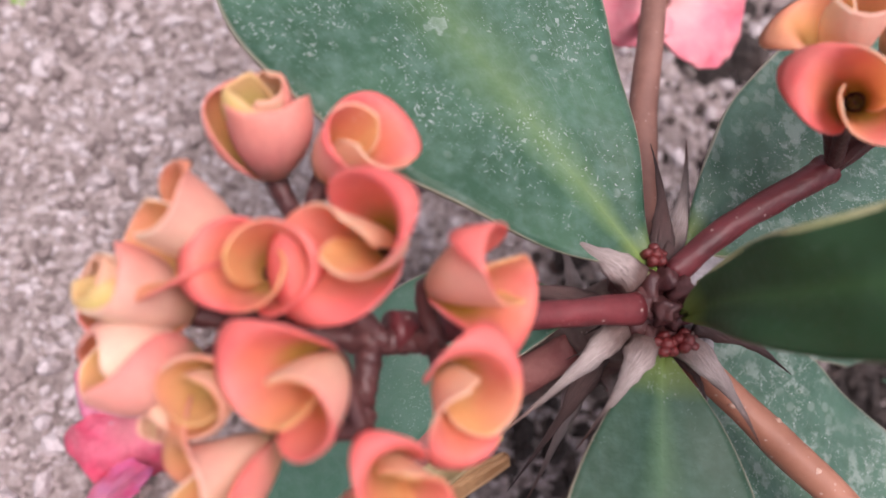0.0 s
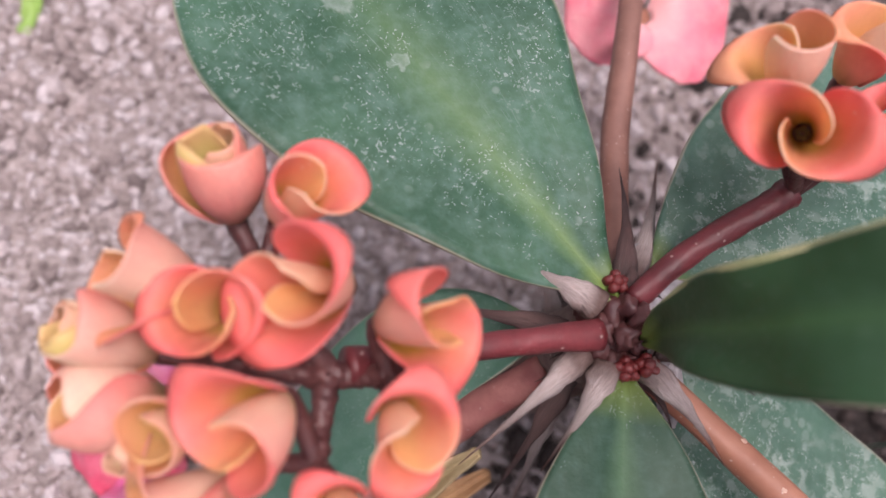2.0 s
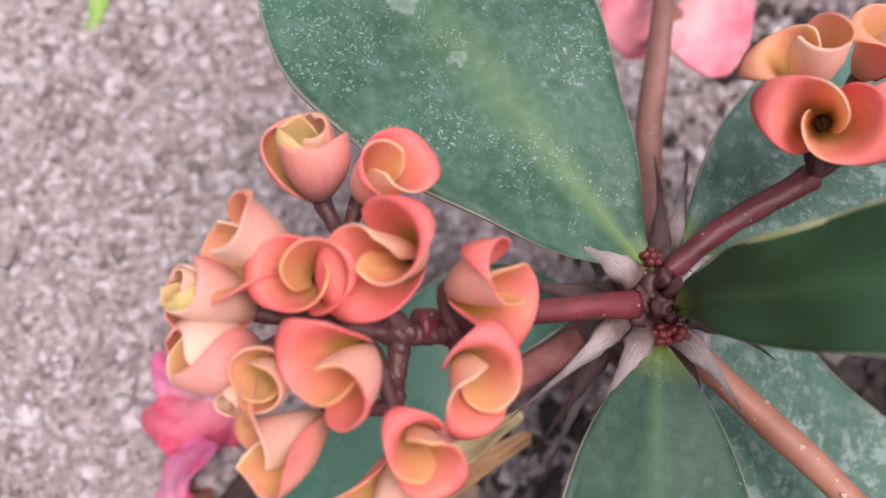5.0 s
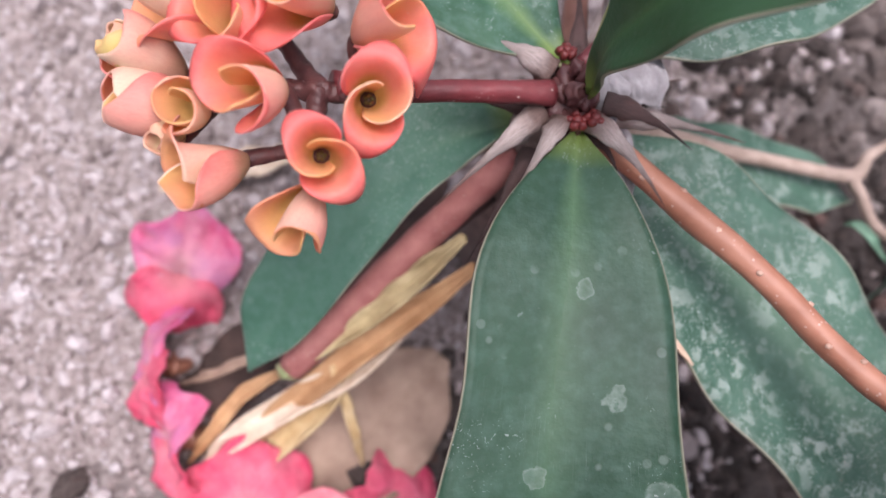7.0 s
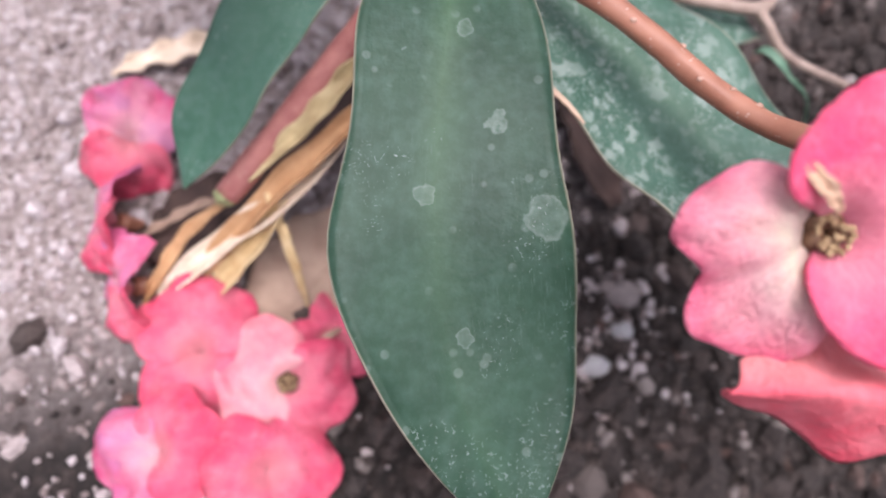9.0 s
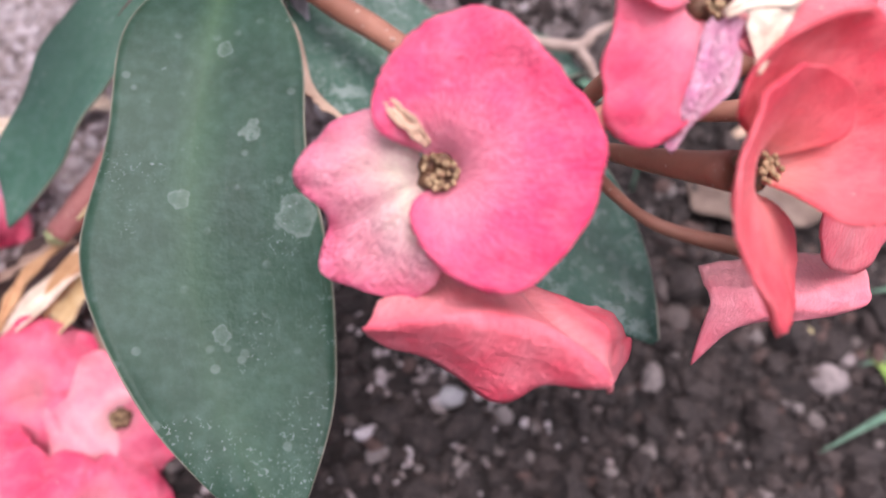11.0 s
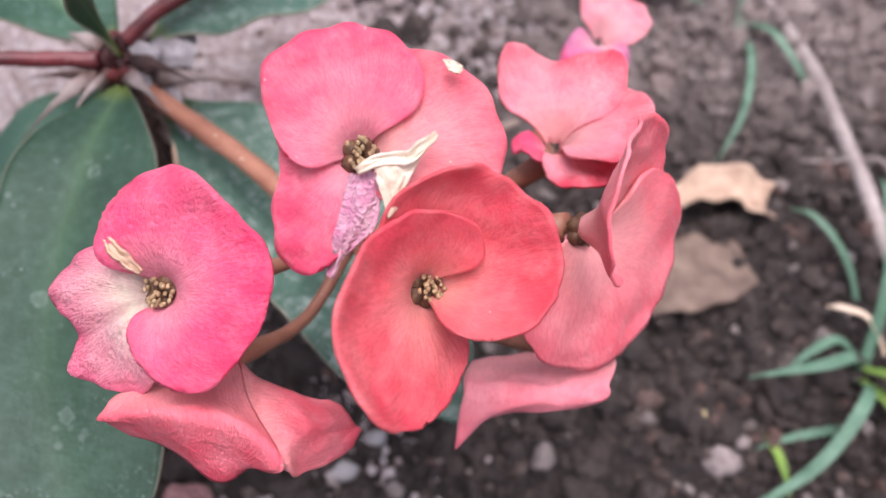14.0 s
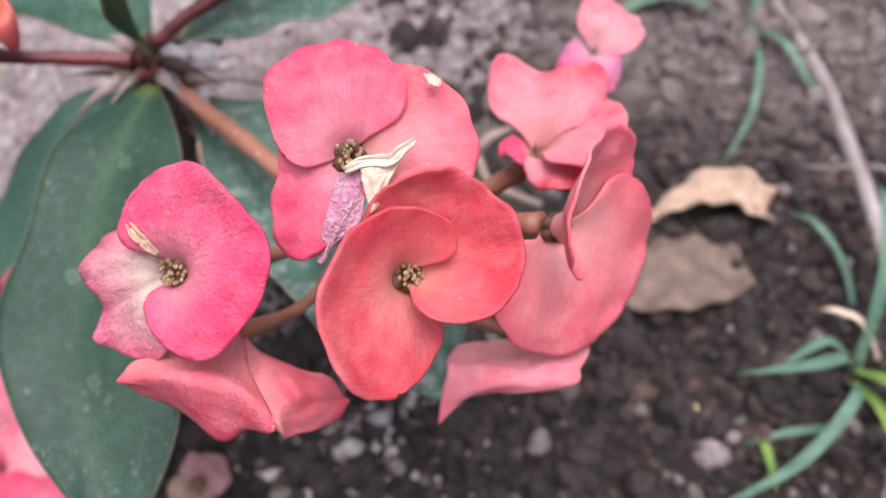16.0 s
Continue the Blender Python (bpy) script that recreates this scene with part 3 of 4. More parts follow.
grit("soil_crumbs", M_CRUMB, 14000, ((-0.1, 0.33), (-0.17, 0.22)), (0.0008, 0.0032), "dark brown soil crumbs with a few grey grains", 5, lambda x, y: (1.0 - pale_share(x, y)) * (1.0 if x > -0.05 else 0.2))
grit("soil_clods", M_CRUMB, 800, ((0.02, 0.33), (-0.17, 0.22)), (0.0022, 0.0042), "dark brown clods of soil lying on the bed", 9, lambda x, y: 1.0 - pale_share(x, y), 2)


# ---------------------------------------------------------------- the plant
plant = new("flowering_plant")
plant.location = (0, 0, ground_z(0, 0))
tagged(plant, "thorny plant with broad green leaves and orange and pink flowers", "plant")
INV = Matrix.Translation(-plant.location)


def on_plant(name, me, material, label="", thick=0.0, parent=None):
    ob = part(name, me, material, parent or plant, label, thick)
    if parent is None:
        ob.matrix_parent_inverse = INV
    return ob


stem = on_plant("stem", tube_mesh("stem", [V(6, 4, -12), V(3, 2, 30), V(0, 0, 62), V(1, 0, 84)], [0.0095, 0.0085, 0.0075, 0.006], 16, 40, knobs=0.25), M_STEM, "thick grey-brown spiny stem")
scales = []
for k in range(9):
    a, h = k * 2.4, k / 9
    scales.append((V(1 + (4.2 - 3.4 * h) * math.cos(a), 0.5 + (5.2 - 4 * h) * math.sin(a), 84 + 9.5 * h), (0.0022 - 0.0008 * h, 0.0024 - 0.0008 * h, 0.0034 - 0.0008 * h)))
tip = on_plant("growing_tip", blob_mesh("growing_tip", scales + [(V(1, 0.5, 85), (0.0044, 0.0052, 0.0058))], 4, 3, 0.7), M_PEDICEL, "dark red-brown growing tip")


def spine(base, tip_, width, dark=False):
    b, t = V(*base), V(*tip_)
    bow = V(0, 0, 2.0)
    pts = [b, b.lerp(t, 0.22) + bow * 0.7, b.lerp(t, 0.45) + bow, b.lerp(t, 0.72) + bow * 0.7, t]
    w = width * 0.78 / 1000
    on_plant("spine", tube_mesh("spine", pts, [w * 1.25, w * 1.05, w * 0.5, w * 0.2, w * 0.03], 12, 28, flat=0.6, knobs=0.3, seed=base[0]), M_SPINE_DARK if dark else M_SPINE, parent=None)


SPINES = [
    ((-3, 3, 90), (-17, 9.5, 89), 2.6, False),
    ((-4, -3, 87), (-21, -18.5, 80), 2.5, False),
    ((-1, -5, 88), (-10, -19.5, 83), 2.5, False),
    ((4, -5, 89), (17, -18.5, 86), 2.3, False),
    ((6, -2, 90), (22, -8.5, 88), 2.3, True),
    ((2, 6, 88), (5, 28, 84), 2.2, True),
    ((4, 7, 87), (13, 31, 82), 2.2, False),
    ((6, 6, 86), (17, 27, 82), 2.0, False),
    ((8, -1, 84), (36, -3, 82), 2.6, False),
    ((8, 1, 84), (24, 8, 84), 2.2, False),
    ((-5, 1, 82), (-28, 5, 78), 2.2, True),
    ((-3, -5, 78), (-14, -25, 66), 2.2, True),
    ((-2, -6, 70), (-8, -28, 56), 2.2, False),
    ((5, 6, 72), (18, 24, 66), 2.2, False),
    ((6, 5, 64), (24, 16, 56), 2.2, False),
    ((6, -4, 70), (22, -16, 60), 2.2, False),
    ((7, -3, 60), (18, -20, 46), 2.2, False),
    ((-6, 2, 66), (-24, -2, 54), 2.0, False),
    ((-5, -4, 56), (-20, -18, 42), 2.0, True),
    ((2, 7, 60), (2, 27, 50), 2.0, False),
]
for s in SPINES:
    spine(*s)
for k in range(11):
    a, h = 0.5 + k * 2.4, 74 + (k * 5) % 16
    reach_, lean = 11 + (k * 7) % 9, 0.25 * math.sin(k * 3.0)
    foot_ = (2 + 5 * math.cos(a), 5 * math.sin(a), h)
    spine(foot_, (2 + reach_ * math.cos(a + lean), reach_ * math.sin(a + lean), h - 3 + (k % 3) * 2), 1.7, k % 3 != 1)

for k, (c, r) in enumerate([((-0.5, 6.5, 91), 1.1), ((1.2, -5.6, 89), 1.2), ((4.2, -5, 89.5), 1.1)]):
    lumps = [(V(c[0] + r * math.cos(a), c[1] + r * math.sin(a), c[2] + (0.6 if a > 3 else 0)), (0.0009, 0.0008, 0.0011)) for a in (0.3, 1.6, 2.9, 4.2, 5.4)]
    on_plant("bud", blob_mesh("bud", lumps + [(V(c[0], c[1], c[2] + 0.6), (0.001, 0.001, 0.0012))], k, 2, 0.3), M_BUD_RED, "tiny dark red clustered bud")

# leaves: midrib, half widths
on_plant("leaf", leaf_mesh("leaf", [(0, 4, 90), (-14, 18.5, 92), (-31, 38, 93), (-46, 55, 92), (-60, 71, 88)], [0.5, 9, 17, 24, 27, 25, 17, 0], [0.5, 8, 16, 23, 27, 25, 17, 0], camber=0.06, wave=0.8, seed=1), M_LEAF, "broad green leaf with a yellowish midrib and pale specks", 0.0006)
on_plant("leaf", leaf_mesh("leaf", [(2.5, -5, 86), (-0.5, -28, 87), (-3.5, -62, 79), (0, -90, 67), (12, -119, 55)], [0.5, 9.5, 17, 20, 23, 22.5, 17, 0], [0.5, 9, 15, 14.5, 18, 14, 8, 0], camber=0.1, wave=1.0, waves=2.5, seed=0.4), M_LEAF_LONG, "long green leaf with lime spots and a pale midrib", 0.0006)
limed = leaf_surface([(8, 0, 76), (28, -13, 71), (48, -34, 66), (66, -58, 63), (84, -84, 58)], [0.5, 10, 16, 19, 19, 17, 14, 0], [0.5, 12, 20, 22, 21, 19, 15, 0], camber=0.1, wave=1.6, seed=2.2)
limed_leaf = on_plant("leaf", grid_mesh("leaf", limed, 44, 18), M_LEAF_OLD, "older green leaf covered in chalky water stains", 0.0006)


def torn_margin(u, v):
    """A dead strip along the leaf's side, of uneven width, curling up."""
    k = 0.13 + 0.3 * u
    rim = limed(k, 1.0)
    out = (rim - limed(k, 0.95)).normalized()
    w = 0.0036 * math.sin(math.pi * u) ** 0.6 * (0.62 + 0.55 * noise.noise(Vector((u * 7, 3.1, 0.0))) + 0.3 * noise.noise(Vector((u * 21, 1.7, 0.0))))
    return rim + out * (max(w, 0.0003) * v - 0.0007) + Vector((0, 0, 0.0004 + 0.0012 * v * v * noise.noise(Vector((u * 9, v, 5.0)))))


part("dry_margin", grid_mesh("dry_margin", torn_margin, 60, 6), M_DRY_PALE, limed_leaf, "torn dry tan leaf margin", 0.0004)
on_plant("leaf", leaf_mesh("leaf", [(7, 9, 88), (20, 18, 91), (38, 30, 92), (58, 42, 90), (74, 52, 86)], [0.5, 10, 16, 19, 18, 12, 0], [0.5, 9, 15, 18, 17, 11, 0], camber=0.08, wave=1.0, seed=3.1), M_LEAF_OLD, "green leaf with white lime blotches", 0.0006)
young = leaf_surface([(3, -2, 92), (0.5, -3.2, 105), (1, -5, 116), (4.5, -6, 126), (11, -6.5, 135.5), (20, -7, 143), (31, -8, 149), (42, -9, 152)], [0.5, 4, 6, 6.5, 7.5, 8.5, 9.5, 9, 6.5, 0], [0.5, 3.2, 5.4, 7, 8, 9, 9.5, 9, 6.5, 0], up=(-0.93, -0.09, 0.34), camber=0.15, wave=0.7, seed=0.9)
young_leaf = on_plant("leaf", grid_mesh("leaf", young, 44, 18), M_LEAF_DEEP, "glossy deep green young leaf with a curled cream edge", 0.0006)
part("curled_edge", tube_mesh("curled_edge", [young(0.08 + 0.11 * k, 0.0) for k in range(9)], [0.0003, 0.0004, 0.0005, 0.0003, 0.0004, 0.0003, 0.0002], 8, 50, knobs=0.4), M_CREAM_GREEN, young_leaf, "curled cream-green leaf edge")
on_plant("leaf", leaf_mesh("leaf", [(-4, 3, 74), (-20, -2, 68), (-34, -14, 60), (-46, -27, 48), (-54, -40, 36)], [0.5, 5, 6.5, 7, 8, 8, 6, 0], [0.5, 9, 13, 13, 11, 9, 7, 0], camber=0.1, wave=0.8, seed=5.0), M_LEAF_DULL, "green leaf drooping towards the soil", 0.0006)
on_plant("leaf", leaf_mesh("leaf", [(8, 4, 70), (29, 8.3, 57), (45, 12.5, 48.5), (60, 14.5, 42), (80, 12.5, 38), (93, 8, 36)], [0.5, 6, 8, 8.5, 8.5, 6.5, 0], [0.5, 6, 8, 9, 10.5, 9, 0], camber=0.1, wave=1.0, seed=6.0), M_LEAF_OLD, "greyish green leaf with white stains", 0.0006)


def stalk(pts, radii, material, label, name="flower_stalk", knobs=0.15):
    return on_plant(name, tube_mesh(name, [V(*p) for p in pts], [r / 1000 for r in radii], 14, 36, knobs=knobs, seed=pts[0][0]), material, label)


stalk([(-3, -1, 90), (-16, -3, 92), (-30, -6, 95), (-39, -8, 98)], [2.2, 1.8, 1.8, 2.3], M_STALK_RED, "dark red flower stalk")
stalk([(2, 4, 91), (10, 11, 95), (20, 17, 98), (24, 19.5, 99)], [1.8, 1.9, 2.0, 2.3], M_STALK_RED, "dark red flower stalk")
LONG_STALK = [(6, -4, 84), (21, -16.5, 83), (34, -28, 83), (47, -42, 83), (54, -50, 85), (60, -57, 90)]
long_stalk = stalk(LONG_STALK, [2.3, 2.5, 2.5, 2.4, 2.3, 2.4], M_STALK_BROWN, "long brown flower stalk")
line_ = [V(*p) for p in LONG_STALK]
for k in range(8):
    t, a = 0.12 + 0.09 * k + 0.02 * math.sin(k * 5.0), 2.4 * k
    d = (spline(line_, t + 0.02) - spline(line_, t - 0.02)).normalized()
    side = d.cross(Vector((0, 0, 1))).normalized()
    out = side * math.cos(a) * 0.8 + Vector((0, 0, 0.75))
    spot = spline(line_, t) + out.normalized() * 0.0023
    part("leaf_scar", blob_mesh("leaf_scar", [(spot, (0.0007, 0.0005, 0.0004))], k, 2, 0.3), M_SCAR, long_stalk, "small pale leaf scar")

stalk([(1, 5, 82), (5, 18, 80), (8, 38, 78), (14, 66, 76), (22, 96, 66)], [2.6, 2.5, 2.4, 2.3, 2.2], M_STALK_DUSK, "brown flower stalk")
withered = stalk([(-4, -3, 72), (-16, -11, 55), (-32, -25, 40), (-46, -38, 29)], [2.8, 3.4, 3.5, 3.0], M_STALK_WITHER, "withering reddish stalk")
part("cut_end", blob_mesh("cut_end", [(V(-46.2, -38.2, 28.8), (0.0026, 0.0024, 0.003))], 7, 3, 0.3), M_CREAM_GREEN, withered, "pale greenish cut end")
stalk([(7, 2, 70), (20, 7, 64), (33.7, 11.4, 57), (52.4, 13.5, 48), (70.1, 13.5, 44), (89, 12, 43), (96.2, 18.8, 42), (108.2, 25.8, 41)], [2.0, 2.0, 1.9, 1.9, 1.8, 1.9, 1.4, 1.1], M_PALE_STALK, "dry pale forked stalk")
stalk([(89, 12, 43), (91.6, 7.1, 42), (95.6, -1.4, 41), (110.8, -9.2, 40)], [1.7, 1.4, 1.3, 1.1], M_PALE_STALK, "dry pale forked stalk")


# ---- flowers
def young_bract(m, c, R, H, start, hand, wrap=5.2, inner=0.4, flare=0.13, shut=0.0, tip=0.6, end=0.7, peak=0.2):
    """A bract rolled round the flower's axis from its tube outwards; hand: 1 or -1, the way it winds; shut: 0 an open bowl, 1 a closed bud;
    tip: height of its inner corner; end: where its outer side begins to round off; peak: its pointed top."""
    def at(v, u):
        a = start + hand * (5.9 - wrap + wrap * u)
        k = min(max((u - 0.2) / 0.5, 0.0), 1.0)
        grow = k * k * (3 - 2 * k)
        prof = tip + (1 - tip) * min(u / 0.22, 1.0) ** 0.7
        if u > end:
            prof *= max(1 - ((u - end) / (1.002 - end)) ** 2.2, 0.0) ** 0.5
        prof *= 1 + peak * math.exp(-(((u - 0.66) / 0.11) ** 2))
        h = v * (0.05 + 0.95 * prof)
        reach = R * (inner + (1 - inner) * grow)
        steep = 0.4 + 0.2 * grow
        open_ = (reach - 0.1 * R) * h**steep + flare * R * grow * h**6
        egg = reach * math.sin(math.pi * (0.06 + 0.72 * h)) * 0.9
        rho = 0.1 * R + open_ * (1 - shut) + egg * shut
        z = H * (h - 0.2 * grow * (1 - shut) * h**6)
        q = Vector((u * 3 + start, v * 2, start * 3))
        z += 0.0009 * v * noise.noise(q)
        rho *= 1 + 0.2 * v * noise.noise(Vector((u * 2.6, start * 2, v)))
        return c + m @ Vector((rho * math.cos(a), rho * math.sin(a), z))
    return grid_mesh("bract", at, 18, 40)


HEAD_RIGHT = (0.98, 0.2, 0.0)


def young_flower(c, axis, R, turn=0.0, hand=1, joint=None, mats=None, shut=0.0, tall=1.75, label="", hood=0.0, inner_pair=False, **shape):
    """A half-open flower: two bracts rolled into each other like a yin and yang. mats: their outer and inner sides; hood: how far the first
    bract stays upright and closes over."""
    mats = mats or (M_YOUNG_OUT, M_YOUNG_IN)
    m = frame_of(axis, HEAD_RIGHT)
    R, top = R / 1000, V(*c)
    H = R * tall
    base = top - m @ Vector((0, 0, H * 0.75))
    j = V(*(joint or (-43, -9, 97)))
    pts = [j, j.lerp(base, 0.55) - m @ Vector((0, 0, 0.0012)), base - m @ Vector((0, 0, 0.0006)), base + m @ Vector((0, 0, H * 0.1))]
    fl = on_plant("flower", tube_mesh("flower", pts, [0.0012, 0.0011, 0.0013, 0.0011], 10, 18, knobs=0.2, seed=c[0]), M_PEDICEL, label or "half-open orange flower on a dark pedicel")
    for k in (0, 1):
        me = young_bract(m, base, R * (1 if k else 0.96), H * (1 if k else 1.04 + 0.12 * hood), radians(turn) + math.pi * k, hand, shut=shut if k else max(shut, 0.7 * hood), **shape)
        me.materials.append(mats[0] if hand > 0 else mats[1])
        ob = part("bract", me, mats[1] if hand > 0 else mats[0], fl, thick=0.00028)
        ob.modifiers[0].material_offset = 1
    for k in (0, 1) if inner_pair else ():
        me = young_bract(m, base, R * 0.66, H * (1.02 + 0.08 * k), radians(turn + 100) + math.pi * k, hand, shut=0.62, inner=0.5, flare=0.0, peak=0.3)
        part("inner_bract", me, M_BUD_YELLOW if k else M_CREAM, fl, "greenish yellow inner bract", 0.00028)
    lumps = [(base + m @ Vector((0.09 * R * math.cos(a), 0.09 * R * math.sin(a), H * 0.12)), (R * 0.07,) * 3) for a in (0, 1.3, 2.5, 3.8, 5)]
    part("flower_centre", blob_mesh("flower_centre", lumps, 1, 1), M_THROAT_SHADE, fl, "tiny flower centre, dark olive for shade deep in the throat")
    return fl


def closed_bud(c, axis, R, turn=0.0, hand=1, joint=None, mats=None, label="closed salmon flower bud", shut=0.8, tall=1.9, inner_pair=False):
    return young_flower(c, axis, R, turn, hand, joint, mats or (M_PALE_OUT, M_PALE_IN), shut, tall, label, inner_pair=inner_pair, inner=0.6, flare=0.0, tip=0.7)


# forks of the first flower head
J1 = (-41, -9, 98)
FORKS = {"east": (-34, -9, 100), "south": (-42, -19, 99), "north": (-49, 2, 100), "west": (-53, -8, 99)}
for end in FORKS.values():
    mid_ = tuple((a + b) / 2 + d for a, b, d in zip(J1, end, (0, 0, -1.2)))
    stalk([J1, mid_, end], [1.9, 1.3, 1.6], M_PEDICEL, "dark brown forking stalk", knobs=0.3)
EAST, SOUTH, NORTH, WEST = FORKS["east"], FORKS["south"], FORKS["north"], FORKS["west"]
PALE = (M_PALE_OUT, M_PALE_IN)
young_flower((-45.8, -2.5, 112), (-0.72, -0.3, 0.9), 6.9, 157, 1, NORTH, inner=0.34, hood=0.3, wrap=5.9)
young_flower((-31, -5.2, 111), (0.62, -0.15, 0.9), 6.4, 13, -1, EAST, inner=0.32, peak=0.35, hood=0.5)
young_flower((-33.3, -16.8, 110), (0.1, -0.5, 0.85), 5.6, 10, 1, EAST, inner=0.48)
young_flower((-39.6, -25, 109), (0.05, -0.47, 0.88), 4.9, 0, -1, SOUTH, inner=0.48)
young_flower((-50, -16.5, 110), (-0.6, -0.62, 0.95), 6.3, 205, -1, SOUTH, inner=0.34, hood=0.55)
young_flower((-54, -4.5, 108), (-0.25, -0.2, 0.94), 5.7, 223, -1, WEST, inner=0.48, hood=0.3, wrap=5.9)
young_flower((-45.2, 9.5, 109), (0.3, 0.1, 0.9), 5.6, -23, 1, NORTH, inner=0.36, hood=0.5, wrap=5.9)
young_flower((-43, -31.5, 101), (-0.25, -0.85, 0.4), 4.9, 263, -1, SOUTH, PALE, tall=2.2, inner=0.36, hood=0.6)
young_flower((-56.5, -25, 101), (-0.85, -0.68, 0.6), 5.3, 77, 1, SOUTH, PALE, tall=2.2, inner=0.36, peak=0.3, hood=0.6)
young_flower((-62.5, -0.5, 105), (-0.85, 0.1, 0.7), 6.2, 150, 1, WEST, PALE, tall=2.0, shut=0.2, hood=0.5)
closed_bud((-55.2, 13.0, 106.0), (-0.25, 0.45, 0.8), 6.3, 60, 1, NORTH, (M_BUD_PINK, M_PALE_IN), "pink flower bud opening, yellowish inside", 0.5, 1.75, True)
closed_bud((-67.5, -6, 100), (-0.9, 0.1, 0.6), 5.8, 120, 1, WEST, shut=0.5, inner_pair=True)
closed_bud((-66.5, -13.3, 98.5), (-0.85, -0.2, 0.5), 5.8, 60, 1, WEST)
closed_bud((-58.6, -16.5, 104), (-0.4, -0.35, 0.8), 4.4, 170, -1, WEST, (M_CREAM, M_PALE_IN), "cream-yellow closed flower bud", 0.35, 1.6)
closed_bud((-62, -18.5, 98), (-0.6, -0.5, 0.5), 2.6, 0, 1, WEST, (M_CREAM, M_CREAM), "tiny greenish cream bud")

J2 = (24, 19.5, 100)
young_flower((10, 17.5, 120), (-0.57, -0.36, 0.72), 6.5, -90, 1, J2, inner=0.42)
young_flower((9.5, 28, 119), (-0.5, 0.3, 0.8), 5.8, 100, 1, J2, PALE, inner=0.36, hood=0.6)
young_flower((24, 33, 119), (0.0, 0.35, 0.9), 5.8, 120, 1, J2, PALE)
young_flower((25, 20, 119), (0.0, -0.3, 0.95), 5.6, 40, -1, J2)
young_flower((36, 26, 116), (0.5, 0.1, 0.85), 5.6, 240, 1, J2)


def open_bract(m, c, R, facing, half, elev, curl, helix, lobes, seed, wave=0.5, ripple=0.0, notch=0.1, tilt=0.0, crumple=1.7, sunk=1.0, skew=0.0):
    """A spread bract: a fan round the flower's centre. R in mm, angles in degrees; elev: its rise out of the flower's plane, curl: more rise
    towards the rim; lobes: relative radii over the fan; helix: one side over the other."""
    f, h = radians(facing), radians(half)

    def at(v, u):
        s = (2 * u - 1) * (0.8 + 1.15 * v * (1 - v) * (0.6 + 0.4 * abs(2 * u - 1)))
        a = f + h * s
        r = curve_of(lobes, u) * R / 1000 * (notch + (1 - notch) * v)
        q = r / (R / 1000)
        e = radians(elev + skew * s + curl * q)
        z = r * math.sin(e) + R / 1000 * helix * s * (0.3 + 0.7 * q)
        z += wave / 1000 * q * q * math.sin(s * 6 + seed) + ripple / 1000 * q * math.sin(s * h * 16 + seed + 3 * noise.noise(Vector((q * 3, s * 2, seed))))
        at_ = Vector((math.cos(a) * q, math.sin(a) * q, seed))
        z += crumple * q * (0.0013 * noise.noise(at_ * 1.7) + 0.0006 * noise.noise(at_ * 4.5) + 0.00022 * noise.noise(at_ * 11))
        z += 0.0046 * (1 - math.exp(-((r / 0.0037) ** 2))) * sunk
        r *= 1 + 0.035 * v * noise.noise(at_ * 5 + Vector((3, 1, 0)))
        r *= math.cos(e)
        along, across, t = r * math.cos(h * s), r * math.sin(h * s), radians(tilt)
        along, z = along * math.cos(t) - z * math.sin(t), along * math.sin(t) + z * math.cos(t)
        return c + m @ Vector((along * math.cos(f) - across * math.sin(f), along * math.sin(f) + across * math.cos(f), z))
    return grid_mesh("bract", at, 22, 48)


def open_flower(c, axis, bracts, joint, label, turn=0.0, right=(1, 0, 0), stalk_mat=None, parent=None, stamens=True):
    """bracts: dicts for open_bract with a material."""
    m = frame_of(axis, right, radians(turn))
    top = V(*c)
    j = V(*joint)
    base = top - m @ Vector((0, 0, 0.004))
    pts = [j, j.lerp(base, 0.5) - m @ Vector((0, 0, 0.004)), base]
    me = tube_mesh("flower", pts, [0.0015, 0.0014, 0.0026], 10, 18, knobs=0.2, seed=c[0])
    fl = on_plant("flower", me, stalk_mat or M_STALK_BROWN, label) if parent is None else parent(me, stalk_mat or M_STALK_BROWN, label)
    for k, b in enumerate(bracts):
        b = dict(b)
        mat = b.pop("mat")
        part("bract", open_bract(m, top - m @ Vector((0, 0, 0.0032)), seed=c[0] + k * 2.7, **b), mat, fl, thick=0.0005)
    if not stamens:
        return fl
    # dark cup lumps, enlarged to stand for the shade in the sunken centre
    cup = [(top + m @ Vector((0.0016 * math.cos(a), 0.0016 * math.sin(a), -0.0012)), (0.0014, 0.0014, 0.0015)) for a in (0, 1.26, 2.5, 3.77, 5.0)]
    part("flower_centre", blob_mesh("flower_centre", cup, 2, 2), M_CUP, fl, "dark brown flower cup, enlarged as the shaded hole")
    rng = random.Random(int(c[0] * 10))
    lumps = []
    for k in range(30):
        a, r = rng.random() * 6.28, 0.0023 * rng.random() ** 0.5
        lumps.append((top + m @ Vector((r * math.cos(a), r * math.sin(a), 0.0006 + rng.random() * 0.0009)), (0.00036, 0.0005, 0.0004)))
    part("stamen_tuft", blob_mesh("stamen_tuft", lumps, 3, 1, 0.3), M_STAMEN, fl, "dry tan stamens")
    return fl


